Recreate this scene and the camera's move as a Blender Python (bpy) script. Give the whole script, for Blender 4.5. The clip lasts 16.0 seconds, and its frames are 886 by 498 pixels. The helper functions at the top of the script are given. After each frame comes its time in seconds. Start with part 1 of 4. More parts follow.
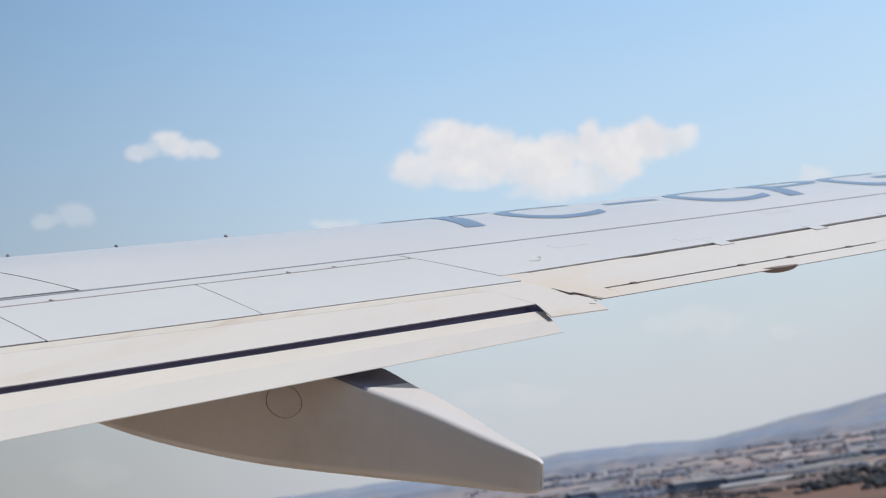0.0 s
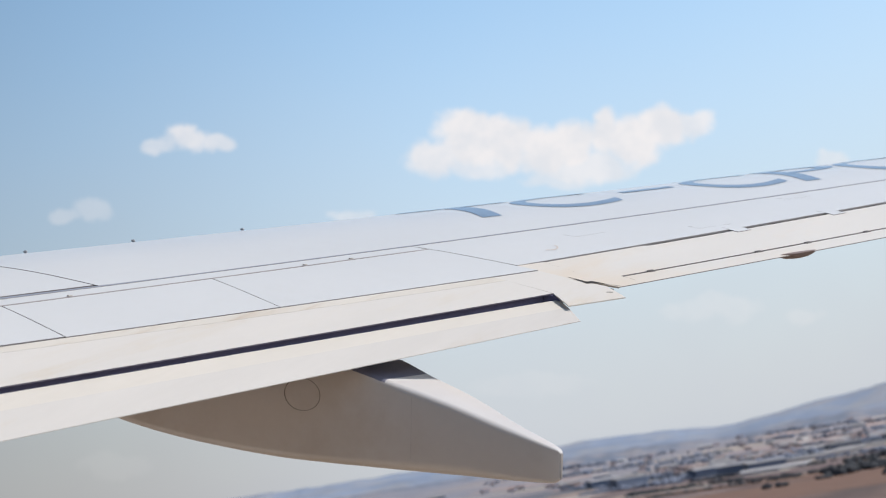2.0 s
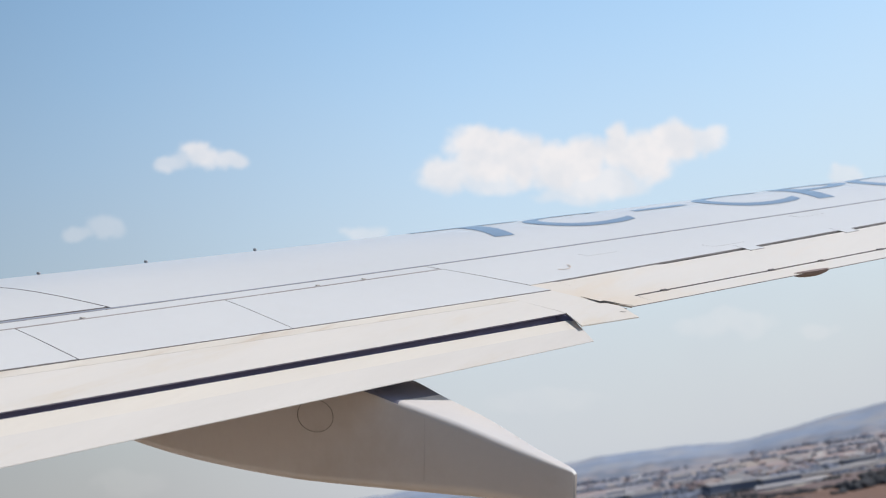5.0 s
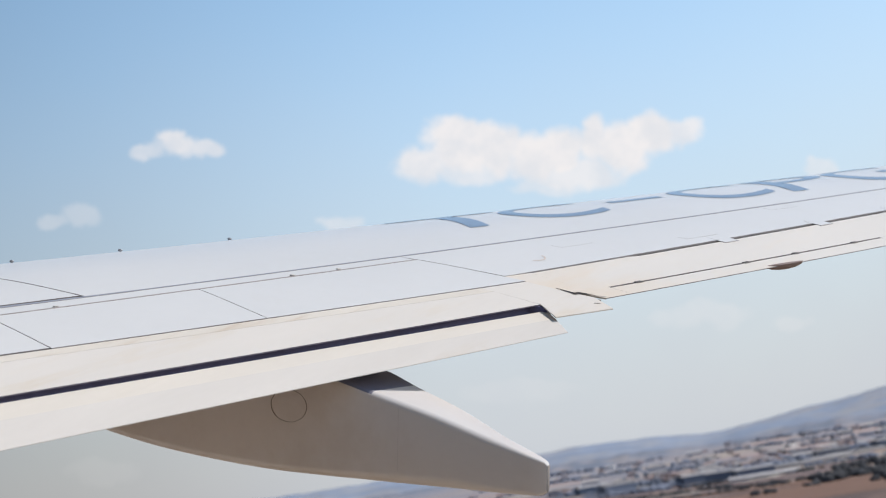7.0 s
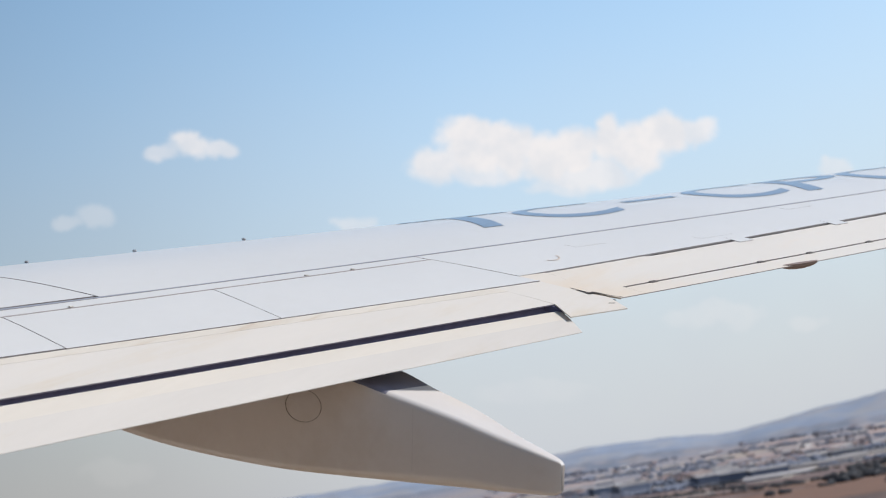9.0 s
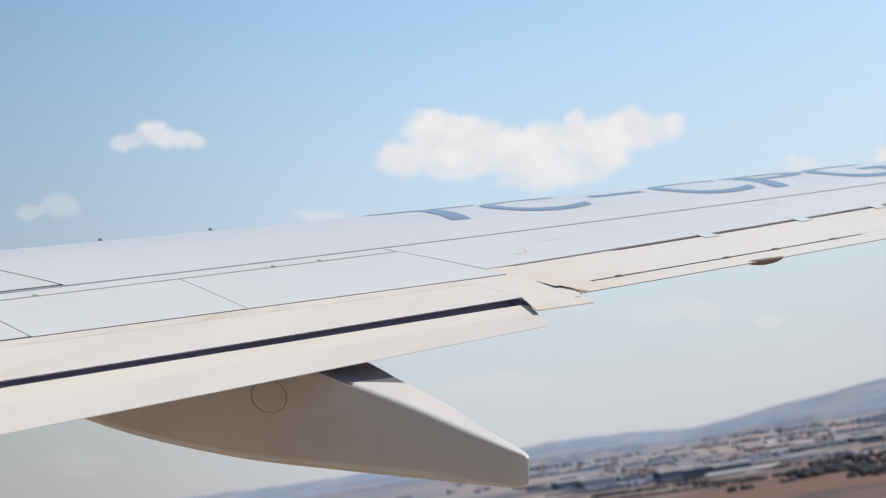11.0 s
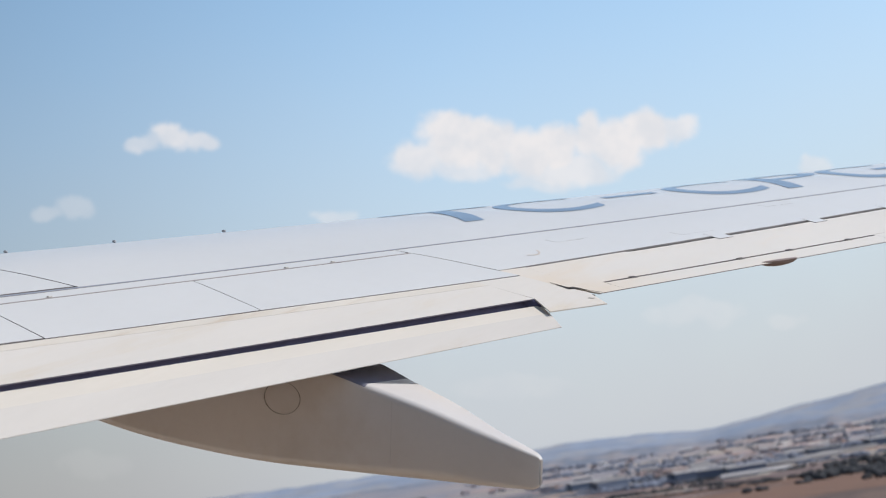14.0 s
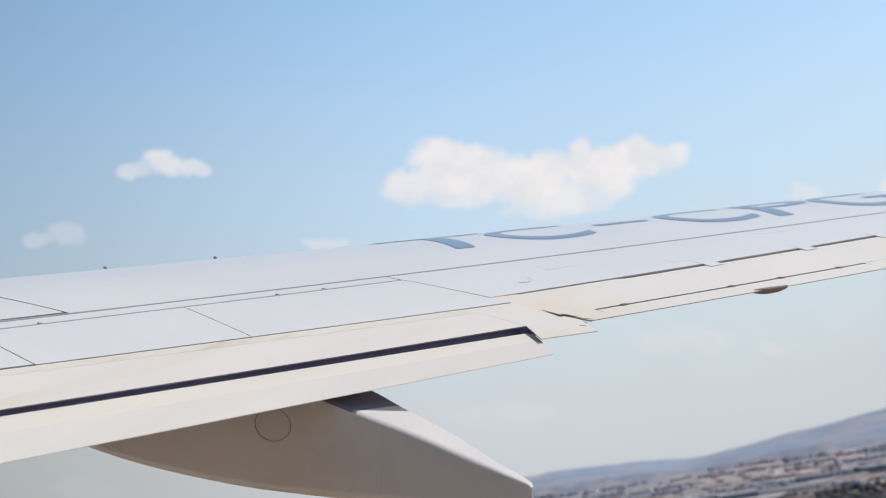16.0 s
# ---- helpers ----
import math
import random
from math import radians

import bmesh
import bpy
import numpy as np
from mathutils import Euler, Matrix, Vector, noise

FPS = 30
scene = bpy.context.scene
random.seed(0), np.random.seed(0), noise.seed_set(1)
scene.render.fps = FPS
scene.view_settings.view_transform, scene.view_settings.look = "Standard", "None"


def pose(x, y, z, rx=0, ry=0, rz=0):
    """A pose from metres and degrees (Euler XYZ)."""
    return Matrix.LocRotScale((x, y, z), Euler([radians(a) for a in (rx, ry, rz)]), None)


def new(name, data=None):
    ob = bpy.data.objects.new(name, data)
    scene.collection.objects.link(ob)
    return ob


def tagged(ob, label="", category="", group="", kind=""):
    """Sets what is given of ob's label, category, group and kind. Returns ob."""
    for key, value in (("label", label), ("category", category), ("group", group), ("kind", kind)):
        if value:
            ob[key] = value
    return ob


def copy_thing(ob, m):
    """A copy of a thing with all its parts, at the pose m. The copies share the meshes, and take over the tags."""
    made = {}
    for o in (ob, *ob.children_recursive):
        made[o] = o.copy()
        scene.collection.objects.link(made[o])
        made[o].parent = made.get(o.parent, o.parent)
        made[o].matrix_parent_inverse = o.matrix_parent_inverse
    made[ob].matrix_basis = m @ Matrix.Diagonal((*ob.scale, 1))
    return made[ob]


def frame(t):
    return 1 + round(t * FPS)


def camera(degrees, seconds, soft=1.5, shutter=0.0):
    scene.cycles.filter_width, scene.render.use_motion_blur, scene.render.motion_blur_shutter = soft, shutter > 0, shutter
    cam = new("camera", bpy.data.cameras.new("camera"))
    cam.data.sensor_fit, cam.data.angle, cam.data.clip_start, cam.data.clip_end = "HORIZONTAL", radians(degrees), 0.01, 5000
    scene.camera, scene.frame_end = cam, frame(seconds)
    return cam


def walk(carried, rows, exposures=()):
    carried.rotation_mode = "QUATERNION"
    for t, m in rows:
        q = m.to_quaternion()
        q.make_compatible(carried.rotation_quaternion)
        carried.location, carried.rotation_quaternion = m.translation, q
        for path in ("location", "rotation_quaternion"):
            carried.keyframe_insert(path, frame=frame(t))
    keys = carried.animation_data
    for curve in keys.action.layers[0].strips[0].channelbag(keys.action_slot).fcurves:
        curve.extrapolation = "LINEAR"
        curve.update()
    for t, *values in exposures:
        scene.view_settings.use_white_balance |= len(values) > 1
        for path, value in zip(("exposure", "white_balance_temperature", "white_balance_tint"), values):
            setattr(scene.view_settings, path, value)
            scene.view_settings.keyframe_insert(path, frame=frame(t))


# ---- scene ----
# ---- camera ----
# Wing coordinates: x outboard, y towards the nose, z up from the wing root. The aircraft climbs, nose up, over the plain.
HEIGHT = 45.0
AIR = Matrix.Translation((0, 0, HEIGHT)) @ Matrix(((0.9992, 0.0, -0.0403, 0), (-0.0096, 0.9710, -0.2389, 0), (0.0392, 0.2391, 0.9702, 0), (0, 0, 0, 1)))


def seat_view(x, y, z, bearing, pitch, roll):
    """A camera in wing coordinates; bearing is clockwise from the nose."""
    return AIR @ pose(x, y, z, 0, 0, -bearing) @ pose(0, 0, 0, 90 + pitch) @ pose(0, 0, 0, 0, 0, roll)


cam = camera(31.28, 16.0, soft=1.1)
cam.data.dof.use_dof, cam.data.dof.focus_distance, cam.data.dof.aperture_fstop = True, 11.0, 1.9
ROWS = [
    (0, 1.494, -14.955, 1.749, 57.089, -1.16, 1.842),
    (0.5, 1.497, -14.953, 1.745, 56.8, -1.185, 1.719),
    (1, 1.491, -14.949, 1.742, 56.895, -0.833, 1.615),
    (1.5, 1.488, -14.957, 1.749, 56.829, -1.335, 1.423),
    (2, 1.503, -14.955, 1.756, 56.483, -1.551, 1.048),
    (2.5, 1.507, -14.954, 1.763, 56.32, -1.833, 1.025),
    (3, 1.511, -14.955, 1.756, 56.193, -1.867, 0.821),
    (3.5, 1.503, -14.947, 1.773, 56.243, -1.515, 0.663),
    (4, 1.528, -14.956, 1.786, 55.653, -1.325, 0.456),
    (4.2, 1.511, -14.949, 1.786, 55.879, -0.989, 0.578),
    (6.3, 1.515, -14.954, 1.78, 56.44, -1.345, 1.1),
    (6.5, 1.518, -14.954, 1.782, 56.844, -1.336, 1.172),
    (7, 1.521, -14.955, 1.787, 56.879, -1.315, 1.164),
    (7.5, 1.526, -14.959, 1.786, 56.456, -0.695, 0.803),
    (8, 1.514, -14.952, 1.782, 56.502, -1.229, 1.128),
    (8.2, 1.524, -14.953, 1.787, 56.367, -1.423, 1.073),
    (10.3, 1.518, -14.945, 1.775, 56.662, -0.946, 1.265),
    (10.5, 1.521, -14.95, 1.776, 57.005, -1.211, 1.707),
    (11, 1.518, -14.946, 1.775, 57.603, -1.517, 1.719),
    (11.5, 1.513, -14.947, 1.768, 57.045, -1.872, 1.525),
    (12, 1.524, -14.95, 1.77, 57.181, -2.178, 1.349),
    (12.5, 1.508, -14.954, 1.774, 58.112, -1.333, 1.531),
    (13, 1.515, -14.951, 1.793, 57.19, -0.701, 1.268),
    (13.5, 1.501, -14.951, 1.779, 58.785, -0.05, 1.973),
    (13.6, 1.506, -14.953, 1.776, 57.222, -0.33, 1.392),
    (14, 1.52, -14.952, 1.776, 57.099, -1.483, 1.626),
    (14.5, 1.503, -14.957, 1.769, 58.372, -1.214, 2.024),
    (15, 1.515, -14.95, 1.782, 57.703, -1.742, 1.852),
    (15.5, 1.523, -14.95, 1.78, 57.496, 0.015, 1.729),
    (16, 1.519, -14.955, 1.775, 57.369, -0.494, 1.778),
]
walk(cam, [(t, seat_view(*row)) for t, *row in ROWS], exposures=[(0.0, -0.05, 6500, 10), (2.0, 0.05, 6550, 10), (4.0, 0.05, 6550, 10), (8.0, 0.05, 6600, 10), (11.5, 0.02, 6650, 10), (12.0, 0.0, 6700, 10), (12.5, -0.03, 6550, 10), (13.0, 0.01, 6650, 10), (13.5, 0.01, 6620, 10), (14.0, -0.01, 6550, 10), (14.5, -0.16, 6280, 9), (15.0, -0.05, 6480, 10), (15.5, 0.03, 6600, 10), (16.0, 0.03, 6600, 10)])

# ---- sky, sun ----
SUN_BEARING, SUN_HEIGHT = 144.0, 46.0


def node(tree, kind):
    return tree.nodes.new(kind)


def math_node(tree, op, a, b=None, c=None, clamp=False):
    n = node(tree, "ShaderNodeMath")
    n.operation, n.use_clamp = op, clamp
    for i, v in enumerate((a, b, c)):
        if v is None:
            continue
        if isinstance(v, (int, float)):
            n.inputs[i].default_value = v
        else:
            tree.links.new(v, n.inputs[i])
    return n.outputs[0]


def ramp(tree, value, low, high, smooth=True):
    n = node(tree, "ShaderNodeMapRange")
    n.interpolation_type = "SMOOTHSTEP" if smooth else "LINEAR"
    tree.links.new(value, n.inputs["Value"])
    n.inputs["From Min"].default_value, n.inputs["From Max"].default_value = low, high
    return n.outputs["Result"]


def mix_color(tree, factor, a, b, blend="MIX"):
    n = node(tree, "ShaderNodeMix")
    n.data_type, n.blend_type = "RGBA", blend
    for socket, v in ((n.inputs[0], factor), (n.inputs[6], a), (n.inputs[7], b)):
        if isinstance(v, (int, float)):
            socket.default_value = v
        elif isinstance(v, tuple):
            socket.default_value = (*v, 1)
        else:
            tree.links.new(v, socket)
    return n.outputs[2]


def noise_tex(tree, vector, scale, detail=4.0, rough=0.55):
    n = node(tree, "ShaderNodeTexNoise")
    n.inputs["Scale"].default_value, n.inputs["Detail"].default_value, n.inputs["Roughness"].default_value = scale, detail, rough
    if vector is not None:
        tree.links.new(vector, n.inputs["Vector"])
    return n


# cumulus clouds: bearing and height of each puff's middle, half width, half height, all in degrees, and how dense it is
AHEAD = seat_view(0, 0, 0, 58.1, -1.3, 1.5).to_3x3()
PUFFS = [
    (-0.80, 3.91, 1.19, 1.10, 1.00), (-1.92, 3.19, 1.06, 0.70, 0.90), (0.53, 3.74, 1.53, 0.98, 1.00), (1.96, 3.46, 1.27, 0.90, 1.00), (3.19, 3.66, 1.06, 0.86, 1.00),
    (4.17, 4.01, 0.57, 0.82, 1.00), (5.24, 3.66, 1.06, 0.94, 1.00), (6.16, 4.28, 0.90, 0.74, 1.00), (7.33, 4.36, 0.94, 0.39, 0.85), (3.40, 2.78, 2.35, 0.61, 0.80),
    (-0.49, 2.84, 1.53, 0.41, 0.70), (2.37, 2.27, 1.27, 0.31, 0.55), (-10.85, 3.80, 1.00, 0.42, 0.85), (-11.85, 3.62, 0.75, 0.26, 0.55), (-11.05, 4.05, 0.60, 0.36, 0.85),
    (-9.85, 3.74, 0.80, 0.30, 0.7), (-14.20, 1.30, 0.90, 0.34, 0.28), (-15.02, 1.10, 0.60, 0.22, 0.28), (-4.79, 1.08, 0.86, 0.27, 0.5), (15.57, 3.19, 0.92, 0.53, 0.90),
    (12.20, 2.89, 0.70, 0.33, 0.55), (16.29, 3.50, 0.82, 0.49, 0.90), (8.10, -2.44, 1.64, 0.45, 0.2), (11.38, -2.68, 0.82, 0.25, 0.18), (1.35, -5.10, 2.25, 0.41, 0.1),
    (-13.38, -7.96, 1.43, 0.41, 0.06),
]
world = bpy.data.worlds.new("sky")
scene.world = world
world.use_nodes = True
wt = world.node_tree
wt.nodes.clear()
sky = node(wt, "ShaderNodeTexSky")
sky.sky_type, sky.sun_disc = "NISHITA", False
sky.sun_elevation, sky.sun_rotation = radians(SUN_HEIGHT), radians(SUN_BEARING)
sky.air_density, sky.dust_density, sky.ozone_density, sky.altitude = 1.0, 1.6, 1.0, 800
toward = node(wt, "ShaderNodeTexCoord").outputs["Generated"]


def along(axis):
    n = node(wt, "ShaderNodeVectorMath")
    n.operation = "DOT_PRODUCT"
    wt.links.new(toward, n.inputs[0])
    n.inputs[1].default_value = axis
    return n.outputs["Value"]


depth = math_node(wt, "MAXIMUM", along(-AHEAD.col[2]), 0.02)
across = math_node(wt, "DIVIDE", along(AHEAD.col[0]), depth)
above = math_node(wt, "DIVIDE", along(AHEAD.col[1]), depth)
flat = node(wt, "ShaderNodeCombineXYZ")
wt.links.new(across, flat.inputs[0]), wt.links.new(above, flat.inputs[1])
billow = noise_tex(wt, flat.outputs[0], 34, 6, 0.6)
billow_big = noise_tex(wt, flat.outputs[0], 13, 3, 0.5)
shift = node(wt, "ShaderNodeSeparateColor")
wt.links.new(billow.outputs["Color"], shift.inputs[0])
shift_big = node(wt, "ShaderNodeSeparateColor")
wt.links.new(billow_big.outputs["Color"], shift_big.inputs[0])
px = math_node(wt, "ADD", across, math_node(wt, "MULTIPLY_ADD", shift_big.outputs[0], 0.018, -0.009))
px = math_node(wt, "ADD", px, math_node(wt, "MULTIPLY_ADD", shift.outputs[0], 0.020, -0.010))
py = math_node(wt, "ADD", above, math_node(wt, "MULTIPLY_ADD", shift.outputs[1], 0.020, -0.010))
wisp = noise_tex(wt, flat.outputs[0], 55, 4, 0.52)
fray = math_node(wt, "MULTIPLY_ADD", wisp.outputs["Fac"], 1.7, -0.85)
cover = None
for bx, by, wx, wy, dense in PUFFS:
    ex = math_node(wt, "MULTIPLY_ADD", px, 1 / math.tan(radians(wx)), -math.tan(radians(bx)) / math.tan(radians(wx)))
    ey = math_node(wt, "MULTIPLY_ADD", py, 1 / math.tan(radians(wy)), -math.tan(radians(by)) / math.tan(radians(wy)))
    ey = math_node(wt, "ADD", math_node(wt, "MAXIMUM", ey, 0.0), math_node(wt, "MULTIPLY", math_node(wt, "MINIMUM", ey, 0.0), 0.75))
    far = math_node(wt, "ADD", math_node(wt, "MULTIPLY", ex, ex), math_node(wt, "MULTIPLY", ey, ey))
    puff = math_node(wt, "MULTIPLY", ramp(wt, math_node(wt, "ADD", far, fray), 1.32, 0.30), dense)
    cover = puff if cover is None else math_node(wt, "MAXIMUM", cover, puff)
ahead_only = ramp(wt, along(-AHEAD.col[2]), 0.5, 0.6)
cover = math_node(wt, "MULTIPLY", cover, ahead_only, clamp=True)
# thin haze that whitens the sky towards the horizon
rise = math_node(wt, "ABSOLUTE", along((0, 0, 1)))
haze = math_node(wt, "MULTIPLY", ramp(wt, rise, 0.36, 0.02), 0.9)
veil = noise_tex(wt, flat.outputs[0], 5, 4, 0.6)
haze = math_node(wt, "ADD", haze, math_node(wt, "MULTIPLY_ADD", veil.outputs["Fac"], 0.16, -0.08), clamp=True)
tinted = mix_color(wt, 1.0, sky.outputs[0], (1.97, 2.15, 2.02), "MULTIPLY")
low_haze = mix_color(wt, ramp(wt, across, -0.30, 0.02), (4.9, 4.9, 5.25), (5.6, 5.95, 6.65))
hazy = mix_color(wt, haze, tinted, low_haze)
# deeper blue overhead and away from the sun
overhead = math_node(wt, "MULTIPLY_ADD", ramp(wt, rise, 0.34, 0.80), -0.6, 1.0)
sunward = along((math.sin(radians(SUN_BEARING)), math.cos(radians(SUN_BEARING)), 0))
anti = math_node(wt, "MULTIPLY_ADD", ramp(wt, sunward, -0.75, 0.12), 0.7, 0.3)
deep = math_node(wt, "MULTIPLY", overhead, anti)
deep_grey = node(wt, "ShaderNodeCombineColor")
for i in range(3):
    wt.links.new(deep, deep_grey.inputs[i])
hazy = mix_color(wt, 1.0, hazy, deep_grey.outputs[0], "MULTIPLY")
shade = mix_color(wt, ramp(wt, billow.outputs["Fac"], 0.35, 0.62), (7.7, 7.7, 8.0), (8.9, 8.5, 8.45))
clouded = mix_color(wt, math_node(wt, "MULTIPLY", cover, 0.9), hazy, shade)
background = node(wt, "ShaderNodeBackground")
background.inputs["Strength"].default_value = 0.1
wt.links.new(clouded, background.inputs["Color"])
wt.links.new(background.outputs[0], node(wt, "ShaderNodeOutputWorld").inputs["Surface"])

sun = new("sun", bpy.data.lights.new("sun", "SUN"))
sun.data.energy, sun.data.angle, sun.data.color = 3.65, radians(0.5), (1.0, 0.93, 0.86)
sun.matrix_world = pose(0, 0, 300, 0, 0, -SUN_BEARING) @ pose(0, 0, 0, SUN_HEIGHT - 90)


# ---- materials ----
def surface(name, color, rough=0.5, metal=0.0, vary=0.12, scale=3.0, fine=40.0, bump=0.0, stain=None, stain_scale=1.0, stain_low=0.55, stain_high=0.75, stretch=(1, 1, 1), per_object=0.0):
    """A painted or natural surface with broad and fine variation, an optional stain and fine relief."""
    m = bpy.data.materials.new(name)
    m.use_nodes = True
    t = m.node_tree
    bsdf = t.nodes["Principled BSDF"]
    coord = node(t, "ShaderNodeTexCoord").outputs["Object"]
    mapping = node(t, "ShaderNodeMapping")
    mapping.inputs["Scale"].default_value = stretch
    t.links.new(coord, mapping.inputs["Vector"])
    v = mapping.outputs[0]
    broad, grain = noise_tex(t, v, scale, 5), noise_tex(t, v, fine, 4)
    k = math_node(t, "MULTIPLY_ADD", broad.outputs["Fac"], 2 * vary, 1 - vary)
    k = math_node(t, "MULTIPLY", k, math_node(t, "MULTIPLY_ADD", grain.outputs["Fac"], vary, 1 - vary / 2))
    if per_object:
        info = node(t, "ShaderNodeObjectInfo")
        k = math_node(t, "MULTIPLY", k, math_node(t, "MULTIPLY_ADD", info.outputs["Random"], 2 * per_object, 1 - per_object))
    base = (*color,)
    if stain:
        spots = noise_tex(t, v, stain_scale, 6, 0.65)
        base = mix_color(t, ramp(t, spots.outputs["Fac"], stain_low, stain_high), base, stain)
    grey = node(t, "ShaderNodeCombineColor")
    for i in range(3):
        t.links.new(k, grey.inputs[i])
    t.links.new(mix_color(t, 1.0, base, grey.outputs[0], "MULTIPLY"), bsdf.inputs["Base Color"])
    bsdf.inputs["Metallic"].default_value = metal
    bsdf.inputs["Specular IOR Level"].default_value = 0.3
    t.links.new(math_node(t, "MULTIPLY_ADD", broad.outputs["Fac"], 0.16, rough - 0.08, clamp=True), bsdf.inputs["Roughness"])
    if bump:
        b = node(t, "ShaderNodeBump")
        b.inputs["Strength"].default_value, b.inputs["Distance"].default_value = bump, 0.02
        t.links.new(grain.outputs["Fac"], b.inputs["Height"]), t.links.new(b.outputs[0], bsdf.inputs["Normal"])
    return m


PAINT = surface("grey_white_wing_paint", (0.644, 0.65, 0.662), 0.5, vary=0.035, scale=0.8, fine=9, stain=(0.612, 0.61, 0.61), stain_scale=0.9)
PAINT_AFT = surface("weathered_white_paint", (0.636, 0.607, 0.579), 0.52, vary=0.05, scale=1.2, fine=12, stain=(0.60, 0.53, 0.44), stain_scale=1.4, stain_low=0.52, stain_high=0.8, stretch=(0.35, 1.6, 1))
# flap: greyer aft and lighter cream fore paint imitate light on its bend
PAINT_FLAP = surface("flap_white_paint", (0.602, 0.576, 0.552), 0.52, vary=0.06, scale=1.5, fine=14, stain=(0.56, 0.51, 0.455), stain_scale=1.6, stretch=(0.3, 2.0, 1))
PAINT_FLAP_FORE = surface("cream_lit_flap_fore", (0.656, 0.616, 0.565), 0.5, vary=0.06, scale=1.5, fine=14, stain=(0.61, 0.565, 0.51), stain_scale=1.2, stretch=(0.25, 2.0, 1))
PAINT_FAIRING = surface("fairing_white_paint", (0.645, 0.582, 0.536), 0.36, vary=0.05, scale=1.6, fine=20, stain=(0.59, 0.515, 0.455), stain_scale=1.5, stain_low=0.45, stain_high=0.75)
# fairing's top face: cool sky reflection put into the paint colour
PAINT_FAIRING_TOP = surface("sky_tinted_fairing_top", (0.585, 0.565, 0.565), 0.34, vary=0.06, scale=1.8, fine=20, stain=(0.60, 0.555, 0.52), stain_scale=1.4, stain_low=0.5, stain_high=0.75)
PAINT_SOOT = surface("sooty_cream_paint", (0.629, 0.589, 0.540), 0.55, vary=0.08, scale=1.5, fine=14, stain=(0.52, 0.43, 0.35), stain_scale=1.8, stain_low=0.48, stain_high=0.72, stretch=(0.35, 3.0, 1))
PAINT_AILERON = surface("white_aileron_paint", (0.65, 0.626, 0.602), 0.5, vary=0.04, scale=1.2, fine=12, stain=(0.68, 0.61, 0.54), stain_scale=1.3, stain_low=0.5, stain_high=0.78, stretch=(0.5, 1.6, 1))


def rust_towards(m, x_clean, x_stained, color):
    """A ragged stain that thickens from one spanwise place to another."""
    t = m.node_tree
    bsdf = t.nodes["Principled BSDF"]
    coord = node(t, "ShaderNodeTexCoord").outputs["Object"]
    place = node(t, "ShaderNodeSeparateXYZ")
    t.links.new(coord, place.inputs[0])
    mapping = node(t, "ShaderNodeMapping")
    mapping.inputs["Scale"].default_value = (0.5, 2.2, 1)
    t.links.new(coord, mapping.inputs["Vector"])
    ragged = noise_tex(t, mapping.outputs[0], 2.2, 5, 0.65)
    where = math_node(t, "ADD", place.outputs[0], math_node(t, "MULTIPLY_ADD", ragged.outputs["Fac"], 3.0, -1.5))
    paint = bsdf.inputs["Base Color"].links[0].from_socket
    t.links.new(mix_color(t, ramp(t, where, x_clean, x_stained), paint, color), bsdf.inputs["Base Color"])


rust_towards(PAINT_AILERON, 12.7, 10.7, (0.65, 0.575, 0.495))
SEALANT = surface("dark_joint_sealant", (0.085, 0.078, 0.078), 0.7, vary=0.2, scale=6, fine=60)
EDGE = surface("grey_edge_sealant", (0.23, 0.205, 0.20), 0.7, vary=0.25, scale=5, fine=50)
JOINT = surface("grey_joint_filler", (0.12, 0.11, 0.108), 0.7, vary=0.2, scale=6, fine=60)
SEAM = surface("grey_seam_sealant", (0.25, 0.27, 0.32), 0.6, vary=0.15, scale=4, fine=50)
# slot inside and lip: the slot's bluish shade is mixed into both colours
INSIDE = surface("slot_shade_navy", (0.10, 0.10, 0.185), 0.7, vary=0.2, scale=3, fine=30)
COVE_LIP = surface("slot_lip_shade", (0.13, 0.12, 0.16), 0.7, vary=0.25, scale=3, fine=40)
LETTER = surface("blue_grey_lettering", (0.205, 0.283, 0.395), 0.4, vary=0.06, scale=2, fine=25)
# fairing top below the flap: the shade there is painted as dark lavender
TRACK_TOP = surface("shaded_track_top", (0.17, 0.168, 0.225), 0.5, vary=0.1, scale=3, fine=30)
# fairing's end face, darkened by colour to look turned from the sun
TIP_GREY = surface("unlit_tip_grey", (0.30, 0.275, 0.265), 0.6, vary=0.2, scale=6, fine=40)
STAIN = surface("brown_joint_stain", (0.565, 0.505, 0.46), 0.6, vary=0.2, scale=8, fine=40)
RIM = surface("olive_rim_sealant", (0.16, 0.13, 0.105), 0.7, vary=0.3, scale=9, fine=60)
HINGE_SEAL = surface("greyed_hinge_seal", (0.36, 0.335, 0.33), 0.65, vary=0.35, scale=2.5, fine=30)
FADED = surface("faded_joint_line", (0.46, 0.435, 0.41), 0.6, vary=0.2, scale=4, fine=40)
# hull is never in view; taupe picked to warm the light it bounces
HULL = surface("taupe_bounce_hull", (0.33, 0.275, 0.23), 0.4, vary=0.04, scale=0.6, fine=8)
SMUDGE = surface("rusty_smudge", (0.58, 0.50, 0.45), 0.6, vary=0.2, scale=6, fine=40)
GENERATOR = surface("grey_painted_vane", (0.30, 0.31, 0.34), 0.5, vary=0.12, scale=8, fine=60)
RUST = surface("brown_hinge_fairing_paint", (0.22, 0.16, 0.14), 0.5, vary=0.15, scale=6, fine=50)

for m in (PAINT, LETTER):
    glossy = m.node_tree.nodes["Principled BSDF"]
    glossy.inputs["Coat Weight"].default_value, glossy.inputs["Coat Roughness"].default_value = 0.45, 0.22

# ---- the wing ----


